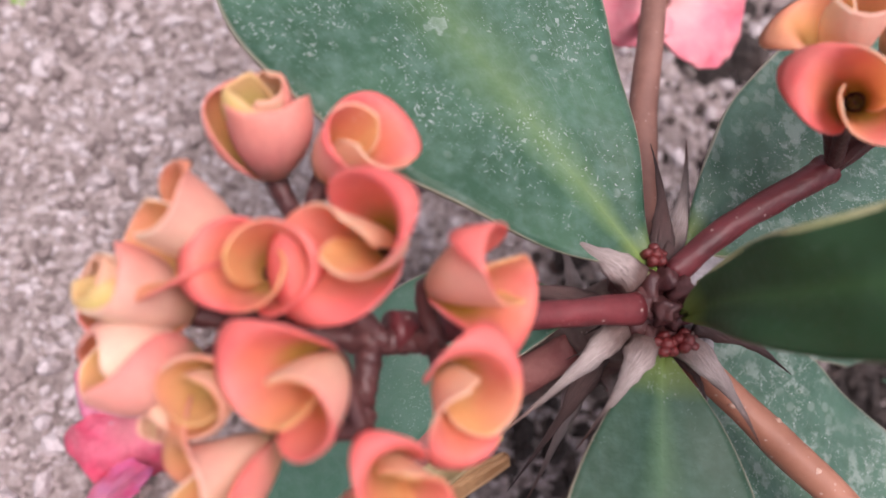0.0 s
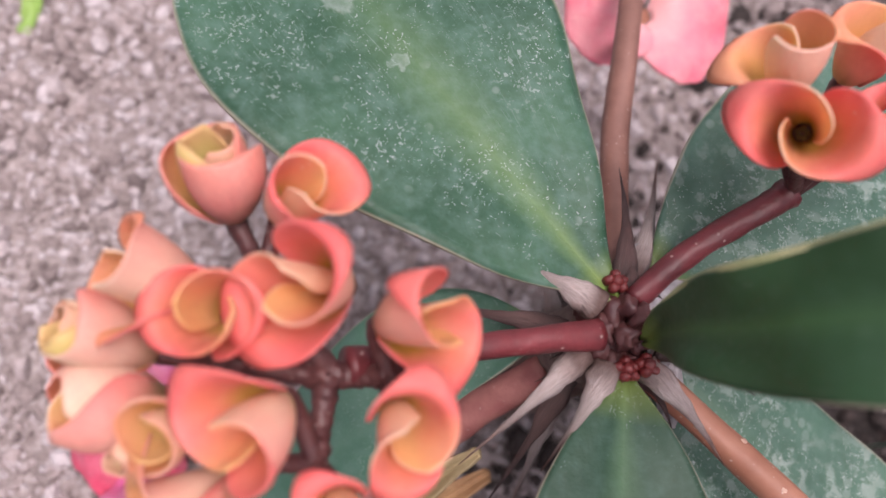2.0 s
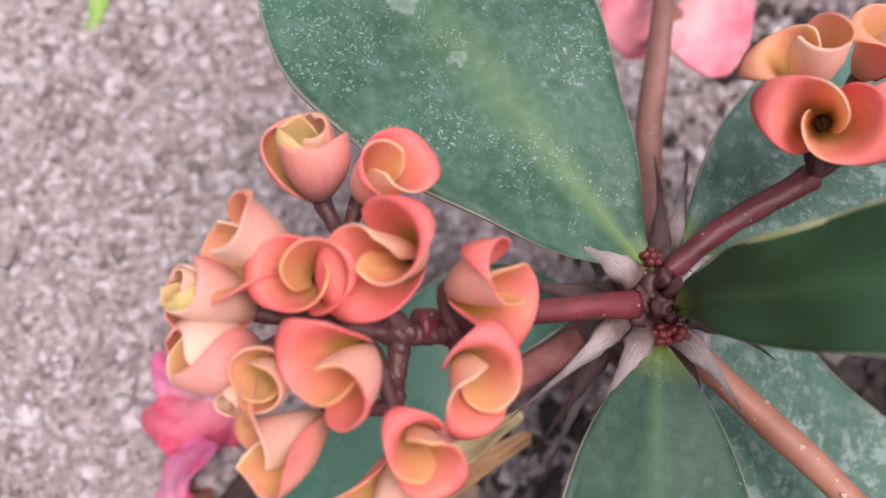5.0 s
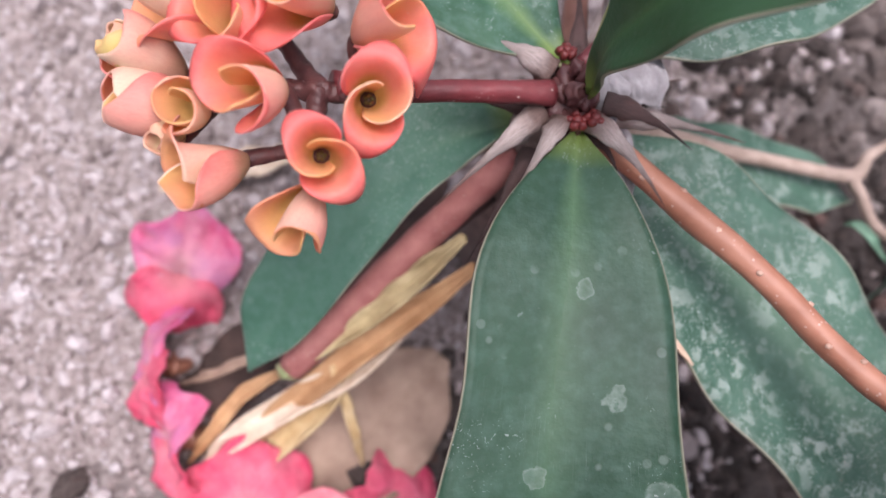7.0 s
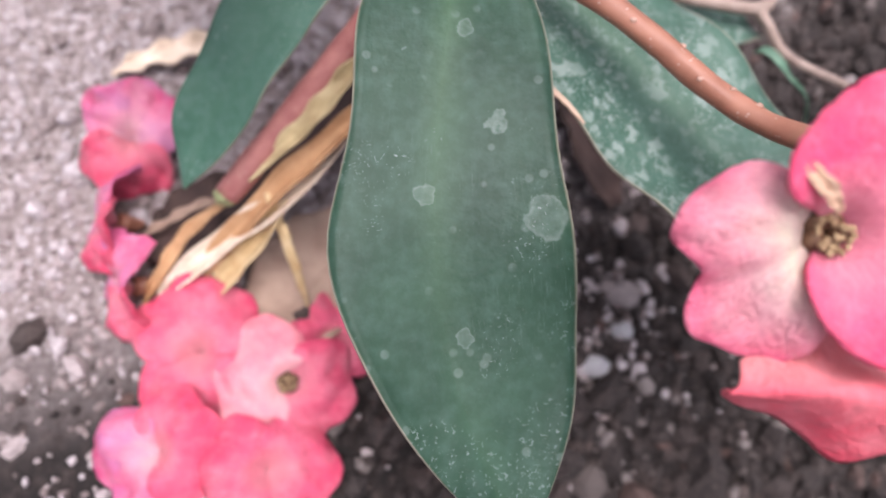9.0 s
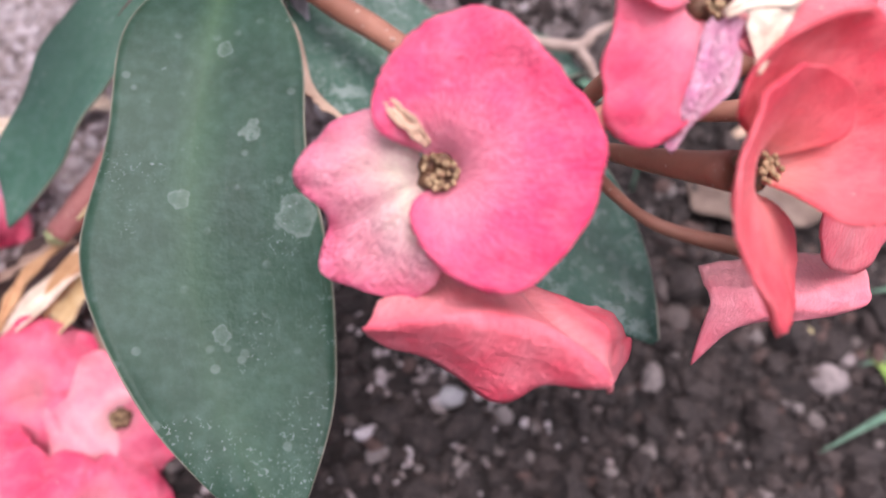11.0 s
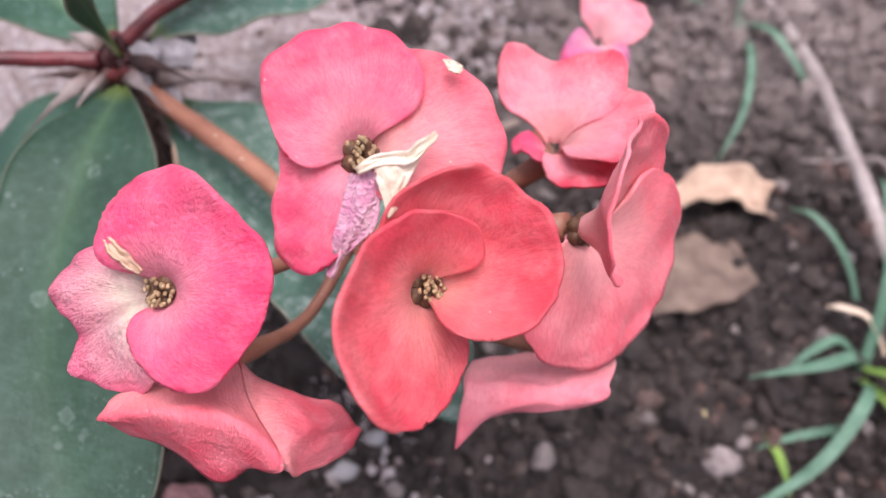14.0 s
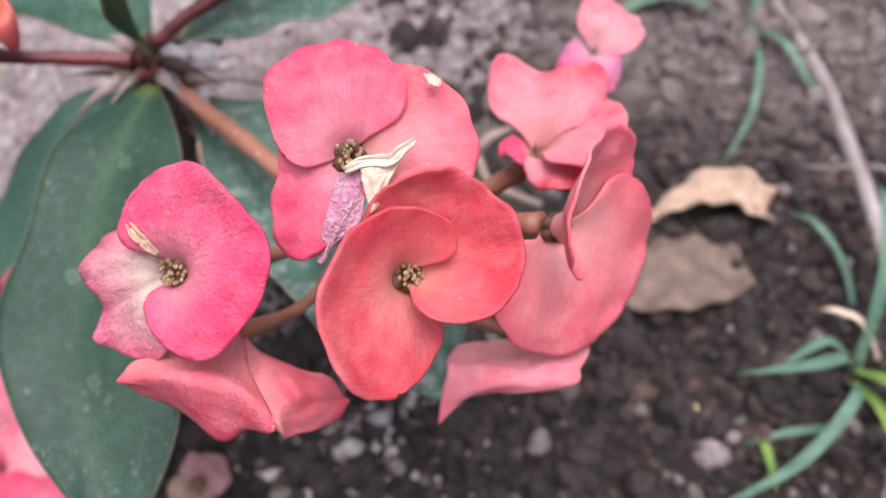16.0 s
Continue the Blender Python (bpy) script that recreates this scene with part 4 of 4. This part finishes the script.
def draped(name, rows, seed, crumple=0.5, fn=None):
    """A limp sheet through a small net of points, mm, with soft crumples."""
    net = [[(fn(p) if fn else V(*p)) for p in r] for r in rows]

    def at(u, v):
        p = spline([spline(r, v) for r in net], u)
        q = Vector((u * 3, v * 3, seed))
        return p + Vector((noise.noise(q), noise.noise(q + Vector((7, 0, 0))), noise.noise(q * 2))) * crumple / 1000
    return grid_mesh(name, at, 26, 30)


def dried_flap(flower, c, axis, rows, material, seed, label, crumple=0.5):
    """A dry torn flap lying on a flower, its net in the flower's own plane."""
    m = frame_of(axis)
    part("dried_flap", draped("dried_flap", rows, seed, crumple, lambda p: V(*c) + m @ V(*p)), material, flower, label, 0.0003)


def dried_fold(flower, c, axis, pts, width, material, seed, label):
    """A crumpled, shrivelled strip on a flower; pts in the flower's own plane, mm."""
    m = frame_of(axis)
    line_ = [V(*c) + m @ V(*p) for p in pts]

    def at(u, v):
        d = (spline(line_, min(u + 0.02, 1)) - spline(line_, max(u - 0.02, 0))).normalized()
        n = m @ Vector((0, 0, 1))
        side = d.cross(n).normalized()
        s = 2 * v - 1
        w = width / 1000 * (0.35 + 0.65 * math.sin(math.pi * min(0.12 + u * 0.86, 1)))
        w *= 1 + 0.4 * noise.noise(Vector((u * 6, s, seed)))
        return spline(line_, u) + side * s * w + n * (0.0006 * noise.noise(Vector((u * 5, s * 2, seed))) + 0.0005 * s * s)
    part("dried_fold", grid_mesh("dried_fold", at, 22, 10), material, flower, label, 0.0004)


J3 = (60, -57, 91)
SCALES = [
    [[(5, 14, 87), (11, 15, 88), (17, 17, 87)], [(7, 9, 88), (13, 10, 89), (18, 11, 88)], [(9, 4, 88), (14, 4, 89), (19, 4, 88)], [(12, 0, 87), (15, 0, 87), (18, 0, 86)]],
    [[(2, 5, 90), (6, 5, 91), (11, 2, 90)], [(4, 1, 89), (7, 1, 90), (10, -1, 89)], [(6, -4, 87), (7.4, -4.4, 87.4), (9, -4.4, 87)], [(8, -8, 84), (8.4, -8, 84), (8.8, -8, 84)]],
    [[(8, -1, 82), (11, -1, 83), (14, -3, 82)], [(11.4, -6, 78), (13.6, -6.4, 79), (16, -8, 78)], [(14, -13, 72), (15.6, -13.4, 72.4), (17, -14, 72)], [(16, -19, 66), (16.6, -19.4, 66), (17.2, -19, 66)]],
]
for k, rows in enumerate(SCALES):
    on_plant("dried_scale", draped("dried_scale", rows, k + 20, 0.9), M_PAPER, "papery grey dried scale at the stem", 0.0003)

ROUND = (0.62, 0.92, 1.0, 1.02, 1.0, 0.92, 0.62)
faded = open_flower((34.5, -86, 119.5), (-0.15, -0.5, 0.84), [
    dict(R=19, facing=200, half=68, elev=2, curl=-12, helix=-0.02, lobes=(0.67, 0.81, 0.91, 0.76, 0.98, 0.9, 0.86), wave=1.0, ripple=0.45, crumple=2.8, mat=M_FADED),
    dict(R=19.2, facing=8, half=128, elev=21, curl=-9, helix=0.03, lobes=(0.42, 0.86, 0.93, 1.0, 0.92, 0.97, 0.68), wave=0.6, mat=M_PINK),
], J3, "open pink flower, one bract faded and shrivelled")
FADED = ((34.5, -86, 119.5), (-0.15, -0.5, 0.84))
dried_fold(faded, *FADED, [(-5.4, 7.6, 4.8), (-4.0, 6.0, 5.2), (-2.4, 4.4, 4.8), (-1.0, 2.7, 3.6)], 0.85, M_SHRED, 2, "dry tan shred")
TORN = ((64.5, -75, 136.5), (0.05, -0.55, 0.83))
torn = open_flower(*TORN, [
    dict(R=20.5, facing=8, half=72, elev=2, curl=-6, helix=-0.03, lobes=(0.45, 0.64, 0.94, 1.0, 0.97, 0.9, 0.8), wave=0.5, mat=M_CORAL_PALE),
    dict(R=20.5, facing=214, half=58, elev=0, curl=-14, helix=0.05, lobes=(0.55, 0.55, 0.6, 0.74, 0.88, 0.9, 0.6), wave=0.9, crumple=2.4, mat=M_PINK_SOFT),
    dict(R=20.5, facing=118, half=74, elev=9, curl=-12, helix=-0.02, lobes=(0.75, 0.84, 0.9, 0.88, 0.84, 0.66, 0.5), wave=0.6, mat=M_PINK_SOFT),
], J3, "open pink flower with a dried white and lilac fold")
dried_fold(torn, *TORN, [(-0.5, -2.6, 2.8), (2.5, -1.2, 3.6), (6.2, -1.0, 4.2), (8.4, 0.6, 4.6), (10.2, 2.2, 4.2)], 0.85, M_CREAM_DRY, 5, "dry cream-white folded edge")
dried_flap(torn, *TORN, [[(1.8, -1.4, 3.2), (4.8, -0.6, 4.2), (8.4, -0.4, 4.2)], [(2.4, -4.2, 3.0), (4.4, -4.0, 3.8), (6.6, -3.6, 3.6)], [(3.2, -8.4, 2.6), (3.8, -8.8, 2.8), (4.6, -8.0, 2.6)]], M_CREAM_DRY, 6, "dry greyish cream flap")
dried_flap(torn, *TORN, [[(-1.6, -3.2, 1.4), (1, -2.6, 2.0), (3.2, -3.0, 1.8)], [(-2.8, -8, 1.0), (-0.2, -8, 2.0), (2.4, -8.4, 1.4)], [(-4.0, -12.5, 0.0), (-2.6, -12.6, 0.9), (-1.0, -12.8, 0.2)], [(-5.0, -16.4, -1.7), (-4.7, -16.7, -1.5), (-4.3, -16.2, -1.6)]], M_LILAC_DRY, 8, "shrivelled lilac patch", 0.9)
dried_flap(torn, *TORN, [[(11.4, 12.9, 2.2), (12.8, 12.6, 2.5), (14.2, 11.9, 2.2)], [(12.2, 11.2, 2.6), (13.0, 10.9, 2.8), (13.7, 10.7, 2.5)]], M_CREAM_DRY, 11, "torn white edge", 0.2)
open_flower((73.5, -87.5, 121.5), (0.42, -0.44, 0.79), [
    dict(R=21, facing=172, half=130, elev=20, curl=10, helix=-0.19, skew=-16, lobes=(0.5, 0.58, 0.7, 0.84, 1.02, 1.1, 0.75), wave=0.5, mat=M_CORAL),
    dict(R=20, facing=20, half=118, elev=26, curl=20, helix=-0.17, skew=-8, lobes=(0.5, 0.7, 0.88, 0.98, 1.02, 1.08, 0.95), wave=0.4, mat=M_CORAL),
], J3, "open coral-red flower, bracts cupped")

def hanging_flower(joint, foot, sheets, label):
    """A flower that hangs with limp bracts; sheets: nets of points."""
    j, b = V(*joint), V(*foot)
    fl = on_plant("flower", tube_mesh("flower", [j, j.lerp(b, 0.5) - V(0, 0, 9), b], [0.0014, 0.0012, 0.002], 10, 18, knobs=0.2, seed=foot[0]), M_STALK_BROWN, label)
    for k, (rows, mat) in enumerate(sheets):
        part("bract", draped("bract", rows, foot[0] + k, 0.9), mat, fl, thick=0.0005)


open_flower((100.3, -73.3, 115.6), (0.62, -0.62, 0.47), [
    dict(R=21.5, facing=118, half=112, elev=27, curl=4, helix=0.08, skew=24, lobes=(0.8, 1.0, 1.0, 0.94, 0.82, 0.7, 0.62), wave=0.4, mat=M_CORAL_LIGHT),
    dict(R=27, facing=-62, half=104, elev=4, curl=-6, helix=0.08, skew=6, lobes=(0.62, 0.82, 0.95, 1.03, 1.0, 0.9, 0.68), wave=0.6, mat=M_CORAL_LIGHT),
], J3, "open coral-red flower, bracts cupped and tilted")
hanging_flower(J3, (42, -89, 103), [
    ([[(27.2, -97.5, 109), (32.9, -94.3, 108), (39.7, -91.4, 106), (42.3, -87.9, 103)],
      [(26.4, -100.2, 110), (33.6, -100.1, 112), (40.2, -98.3, 110), (46.8, -98.4, 107)],
      [(25.3, -100.7, 109), (34.4, -102.1, 113), (43.7, -103.2, 113), (52.9, -110, 112)],
      [(25.6, -100.6, 107), (34, -103, 109), (42, -106, 107), (50, -109, 108)],
      [(26.6, -100.6, 105), (33, -103, 104), (41, -108, 101), (48, -106.4, 104)]], M_LIMP),
    ([[(43.2, -89.2, 103), (47.3, -102.4, 108.4), (51.1, -108, 111.4), (53.1, -110.1, 111.6)],
      [(48.2, -93.3, 103), (52, -102.3, 109), (53.7, -106.7, 110), (54.3, -109.9, 107)],
      [(53.1, -95.1, 102), (56.1, -101, 106), (57.1, -103.4, 104), (57.5, -106.3, 101)],
      [(57.5, -95.2, 100), (60.4, -97, 99), (62.5, -98.9, 97), (61.5, -101.9, 97)]], M_LIMP),
], "coral flower hanging with folded limp bracts")
hanging_flower(J3, (99, -78, 82), [
    ([[(83, -81, 84), (91, -80, 84), (102, -79, 84), (111, -79, 84)],
      [(81, -86, 88), (91, -86.5, 89), (100, -86, 89), (109, -85, 89)],
      [(80.6, -89.5, 89), (90, -90, 91), (99, -90, 91), (107.4, -89.6, 91)],
      [(80, -92, 87), (88, -92.6, 89.6), (98, -92.4, 90), (106.6, -91.2, 90)],
      [(79, -97, 80), (84.6, -93.2, 85), (95, -93, 87.4), (104, -92, 88)]], M_LIMP_LIT),
], "coral flower hanging with a long drooping tip")
open_flower((98.5, -50, 112), (-0.1, 0.1, 0.95), [
    dict(R=19, facing=75, half=72, elev=30, curl=-6, helix=0.0, lobes=(0.82, 1.0, 0.96, 0.86, 0.98, 1.0, 0.8), wave=1.2, crumple=1.6, mat=M_WAVY),
    dict(R=18.5, facing=-18, half=62, elev=22, curl=-4, helix=0.0, lobes=(0.8, 0.94, 1.0, 1.0, 0.96, 0.94, 0.86), wave=1.0, crumple=1.4, mat=M_WAVY),
    dict(R=15, facing=-68, half=46, elev=2, curl=0, helix=0.0, lobes=ROUND, wave=0.8, mat=M_WAVY),
    dict(R=8, facing=205, half=60, elev=10, curl=-10, helix=0.0, lobes=ROUND, wave=1.2, mat=M_PINK),
], J3, "light pink flower with wavy red-edged bracts", stamens=False)
open_flower((118, -4, 99), (0.1, -0.3, 0.9), [
    dict(R=14, facing=60, half=80, elev=20, curl=-20, helix=0.0, lobes=ROUND, wave=1.6, crumple=2.0, mat=M_PALE_PINK),
    dict(R=13, facing=250, half=75, elev=15, curl=-20, helix=0.0, lobes=ROUND, wave=1.6, mat=M_LILAC),
], (104, -16, 78), "pale pink flower low among the leaves", stamens=False)
stalk([(60, -57, 90), (78, -50, 92), (96, -43, 94), (104, -30, 86), (104, -16, 78)], [1.8, 1.7, 1.7, 1.6, 1.5], M_STALK_BROWN, "branching brown stalk")


open_flower((24.4, 74.8, 64.0), (0.0, -0.2, 0.97), [
    dict(R=19, facing=-15, half=88, elev=6, curl=-10, helix=0.03, lobes=ROUND, wave=1.2, mat=M_PALE_PINK),
    dict(R=19, facing=180, half=88, elev=8, curl=-10, helix=-0.03, lobes=ROUND, wave=1.2, mat=M_PALE_PINK),
], (12, 56, 76), "pale pink flower under the brown stalk", stamens=False)


# ---------------------------------------------------------------- on the ground
def fallen(c, axis, R, turn, mats, label, droop=12, eye=False):
    z = ground_z(c[0] / 1000, c[1] / 1000) * 1000
    p = (c[0], c[1], z + c[2])

    def own(me, mat, text):
        ob = part("fallen_flower", me, mat)
        return tagged(ob, text, "flower", "fallen flowers")
    return open_flower(p, axis, [
        dict(R=R, facing=0, half=100, elev=droop, curl=-25, helix=-0.05, lobes=(0.72, 1.0, 0.95, 1.06, 0.92, 1.0, 0.68), wave=2.4, ripple=0.1, crumple=3.4, notch=0.02, mat=mats[0]),
        dict(R=R * 0.95, facing=175, half=95, elev=droop, curl=-25, helix=0.06, lobes=(0.68, 0.98, 0.92, 1.05, 0.9, 1.0, 0.72), wave=2.4, ripple=0.1, crumple=3.4, notch=0.02, mat=mats[1]),
    ], (c[0] + 3, c[1] + 4, z + 0.5), label, turn, parent=own, stamens=eye)


PK = (M_FALLEN, M_FALLEN)
fallen((-76, -12, 11), (0.1, -0.5, 0.8), 17, 80, (M_LILAC, M_FALLEN), "fading lilac-pink flower lying on the soil")
fallen((-80, -34, 10), (-0.85, 0.1, 0.5), 16, 95, (M_LILAC, M_FALLEN), "wilted pink flower lying on its side")
fallen((-74, -53, 10), (-0.8, -0.3, 0.5), 15, 110, (M_LILAC, M_FALLEN), "wilted pink flower lying on its side")
fallen((-54, -70, 12), (0.0, -0.2, 1.0), 19, 100, PK, "bright pink flower lying on the soil")
fallen((-62, -93, 9), (-0.2, -0.2, 1.0), 17, 20, (M_FALLEN, M_LILAC), "bright pink flower lying on the soil")
fallen((-32, -78, 13), (0.1, -0.3, 0.95), 18, 165, (M_PALE_PINK, M_FALLEN), "pale pink flower lying on the soil", eye=True)
fallen((-22, -68, 8), (0.3, -0.2, 0.95), 15, 40, PK, "bright pink flower lying under a leaf")
fallen((-36, -98, 9), (0.2, -0.2, 0.95), 17, 0, PK, "bright pink flower lying on the soil")
fallen((6, -85, 6), (0.1, -0.3, 0.95), 10, 60, (M_WILTED, M_DRY), "shrivelled pinkish tan flower on the soil", eye=True)


def dry_leaf(name, mid, left, right, material, label, camber=0.4, seed=0.0, wave=1.5):
    ob = part(name, leaf_mesh(name, mid, left, right, camber=camber, wave=wave, seed=seed), material, None, "", 0.0006)
    if name != "grass_blade":
        rib = leaf_surface(mid, left, right, camber=camber, wave=wave, seed=seed)
        part("midrib", tube_mesh("midrib", [rib(k / 8, 0.5) + Vector((0, 0, 0.0003)) for k in range(9)], [0.0006, 0.0004, 0.0002], 6, 20), material, ob)
    return tagged(ob, label, "leaf", "dead leaves")


def lying(*pts):
    return [(x, y, ground_z(x / 1000, y / 1000) * 1000 + h) for x, y, h in pts]


dry_leaf("dead_leaf", lying((150, 6, 4), (166, 14, 7), (182, 16, 8), (198, 12, 3)), [1, 3, 7, 9, 8], [1, 3, 6, 8, 8], M_DRY_PALE, "curled tan dead leaf on dark soil", 0.6, 1)
dry_leaf("dead_leaf", lying((132, -12, 3), (152, -14, 5), (170, -12, 5), (188, -8, 2)), [6, 13, 15, 14, 8], [6, 13, 14, 13, 8], M_DRY_GREY, "grey-brown dead leaf lying flat on soil", 0.15, 2)
dry_leaf("dead_leaf", lying((-8, -28, 3), (-20, -42, 6), (-32, -56, 6), (-44, -70, 2)), [3, 13, 15, 13, 2], [3, 14, 16, 12, 2], M_DRY, "pinkish tan dead leaf on the soil", 0.2, 3)
# two dark leaves: litter, and the shade beside the withered stalk
dry_leaf("dead_leaf", lying((-8, 23, 5), (-20, 10, 8), (-34, -6, 8), (-46, -19, 4)), [2, 8, 10, 9, 3], [2, 7, 8, 7, 3], M_LITTER_SHADE, "dark brown litter leaf, also the shade beside the stem", 0.2, 6)
dry_leaf("dead_leaf", lying((-43, -19, 5), (-54, -28, 7), (-64, -37, 6), (-74, -40, 3)), [3, 8, 9, 8, 2], [3, 8, 9, 7, 2], M_LITTER_SHADE, "dark brown litter leaf, also the shade on the grit", 0.2, 7)
# added dark sheet in place of the shadow between long and limed leaf
dry_leaf("dead_leaf", lying((43, 17, 4), (50, 0, 6), (55, -15, 6), (60, -25, 3)), [2, 6, 8, 7, 2], [2, 6, 7, 6, 2], M_LITTER_SHADE, "leaf-shaped dark brown sheet standing in for shade", 0.2, 8)
dry_leaf("dead_leaf", lying((-50, 28, 3), (-62, 22, 6), (-74, 18, 5), (-86, 15, 2)), [2, 4, 4, 3, 1], [2, 4, 4, 3, 1], M_CREAM_DRY, "narrow cream dead leaf on the grit", 0.5, 4)
WITHERED = [
    (((-12, -15.5, 58), (-20, -21.5, 49), (-28.5, -28, 41.5), (-40.5, -36.5, 33)), 1.9, M_HUSK, "withered olive-yellow leaf edge along the stalk"),
    (((-8, -19, 50), (-20, -27, 39), (-34, -36, 29), (-50, -48, 14), (-58, -55, 3)), 2.4, M_RUST, "withered rust-brown leaf strip"),
    (((-16, -24, 38), (-32, -37.5, 27), (-45, -44, 19), (-59, -52, 9), (-66, -56, 3)), 2.6, M_CREAM_DRY, "withered cream leaf strip"),
    (((-32, -38, 27), (-40, -46, 19), (-48, -53, 11), (-56, -60, 2)), 2.3, M_STRAW, "withered straw-yellow leaf strip"),
    (((-37, -37, 28), (-34, -43, 22), (-31, -50, 15), (-28, -57, 3)), 0.9, M_STRAW, "thin dry straw shred"),
    (((-46, -37, 24), (-57, -42, 15), (-64, -50, 8), (-70, -57, 1)), 1.4, M_RUST, "thin rust-brown dry shred"),
    (((-48, -30, 12), (-57, -33, 11), (-65, -36, 7), (-74, -38, 1)), 0.9, M_DRY, "dry tan stalk piece"),
]
for k, (pts, w, mat, text) in enumerate(WITHERED):
    dry_leaf("withered_leaf", pts, [0.5 * w, 1.2 * w, 1.3 * w, w, 0.1], [0.5 * w, 1.1 * w, 1.2 * w, w, 0.1], mat, text, 0.8, k, 0.6)


def thing_tube(name, pts, radii, material, label, category, group="", **kw):
    ob = part(name, tube_mesh(name, [V(*p) for p in pts], [r / 1000 for r in radii], 12, 40, **kw), material)
    return tagged(ob, label, category, group)


thing_tube("stick", lying((205, 130, 3), (217, 97, 3), (229, 67, 3), (237, 27, 3), (240, -1, 3), (246, -40, 3)), [2.6, 2.7, 2.9, 3.2, 3.0, 2.6], M_TWIG, "weathered grey stick lying on the soil", "stick", knobs=0.3)
thing_tube("twig", lying((211, 34, 1), (226, 32, 3), (238, 31, 6), (246, 27, 6), (249, 14, 1)), [0.4, 0.6, 0.7, 0.7, 0.5], M_TWIG, "thin curved grey twig", "twig", knobs=0.2)


def blade(pts, width, material, label="narrow blue-green grass blade"):
    mid = lying(*pts)
    ob = part("grass_blade", leaf_mesh("grass_blade", mid, [width * 0.7, width, width * 0.9, 0.1], [width * 0.7, width, width * 0.9, 0.1], camber=0.5), material, None, "", 0.0003)
    tagged(ob, label, "grass", "grass blades")


blade([(219, -43, 0), (212, -45, 14), (196, -50, 20), (175, -51, 18)], 1.9, M_GRASS)
blade([(219, -46, 0), (212, -58, 16), (190, -78, 18), (158, -92, 8)], 1.9, M_GRASS)
blade([(213, -61, 0), (204, -63, 4), (194, -64, 4), (181, -66, 1)], 1.4, M_GRASS)
blade([(186, -62, 0), (187, -68, 4), (187, -74, 6), (188, -82, 5)], 1.4, M_GRASS_LIGHT, "short fresh green grass blade")
blade([(221, -45, 0), (223, -60, 12), (224, -75, 16), (226, -92, 10)], 2.0, M_GRASS_LIGHT, "fresh green grass blade")
blade([(221, -42, 0), (225, -54, 18), (230, -66, 24), (238, -78, 20)], 2.4, M_GRASS_LIGHT, "fresh green grass blade")
blade([(222, -40, 0), (212, -36, 6), (202, -40, 8), (194, -44, 4)], 1.5, M_GRASS)
blade([(226, -24, 0), (220, -8, 8), (212, 4, 10), (206, 10, 6)], 1.4, M_GRASS)
blade([(222, -43, 0), (226, -22, 20), (229, 0, 26), (232, 12, 22)], 2.2, M_GRASS)
blade([(232, -40, 0), (222, -32, 10), (214, -29, 12), (208, -27, 10)], 1.2, M_CREAM_DRY, "dry cream grass blade")
blade([(205, 90, 0), (203, 70, 6), (196, 48, 6), (184, 30, 1)], 1.3, M_GRASS)
blade([(205, 92, 0), (212, 80, 8), (220, 66, 6), (226, 58, 1)], 1.6, M_GRASS)
blade([(203, 88, 0), (206, 102, 8), (208, 116, 8), (206, 130, 2)], 1.6, M_GRASS)
blade([(-119, 92, 0), (-117, 99, 3), (-120, 106, 3), (-124, 112, 1)], 2.4, M_GRASS_LIGHT, "small fresh green blade in the grit")
blade([(150, 96, 0), (160, 100, 6), (174, 100, 8), (190, 98, 3)], 3.5, M_GRASS, "broad green blade by the soil")


def pebble(name, x, y, r, material, label, seed):
    z = ground_z(x / 1000, y / 1000)
    bm = blob_mesh(name, [(Vector((x / 1000, y / 1000, z + r * 0.0003)), (r / 1000, r * 0.0008, r * 0.0006))], seed, 3, 0.3)
    tagged(part(name, bm, material), label, "stone")


green = leaf_mesh("grass_blade", [(87, 0, 40), (88.3, -1.1, 42.5), (91.6, -4.7, 42.5), (96.1, -6.7, 39), (103.8, -8.8, 33), (110, -10, 20), (113, -11, 4)], [0.3, 1.2, 1.5, 0.9, 0.6, 0.5, 0.4], [0.3, 1.2, 1.5, 0.9, 0.6, 0.5, 0.4], camber=0.4)
tagged(part("grass_blade", green, M_GRASS, None, "", 0.0003), "bent fresh green blade by the pale fork", "grass", "grass blades")
pebble("pebble", 166, -55, 2.6, M_SEED, "small yellowish pebble on dark soil", 1)
pebble("pebble", 170, -70, 6.0, M_STONE, "grey stone half sunk in the soil", 2)
pebble("pebble", 178, -64, 3.0, M_STONE, "small grey stone on dark soil", 3)
pebble("pebble", 51, -71, 4.0, M_WHITE_STONE, "white quartz pebble on soil", 4)
pebble("pebble", 62, -50, 5.0, M_STONE, "pale grey stone on soil", 5)
pebble("pebble", 60, -61, 3.6, M_WHITE_STONE, "whitish stone in the soil", 6)
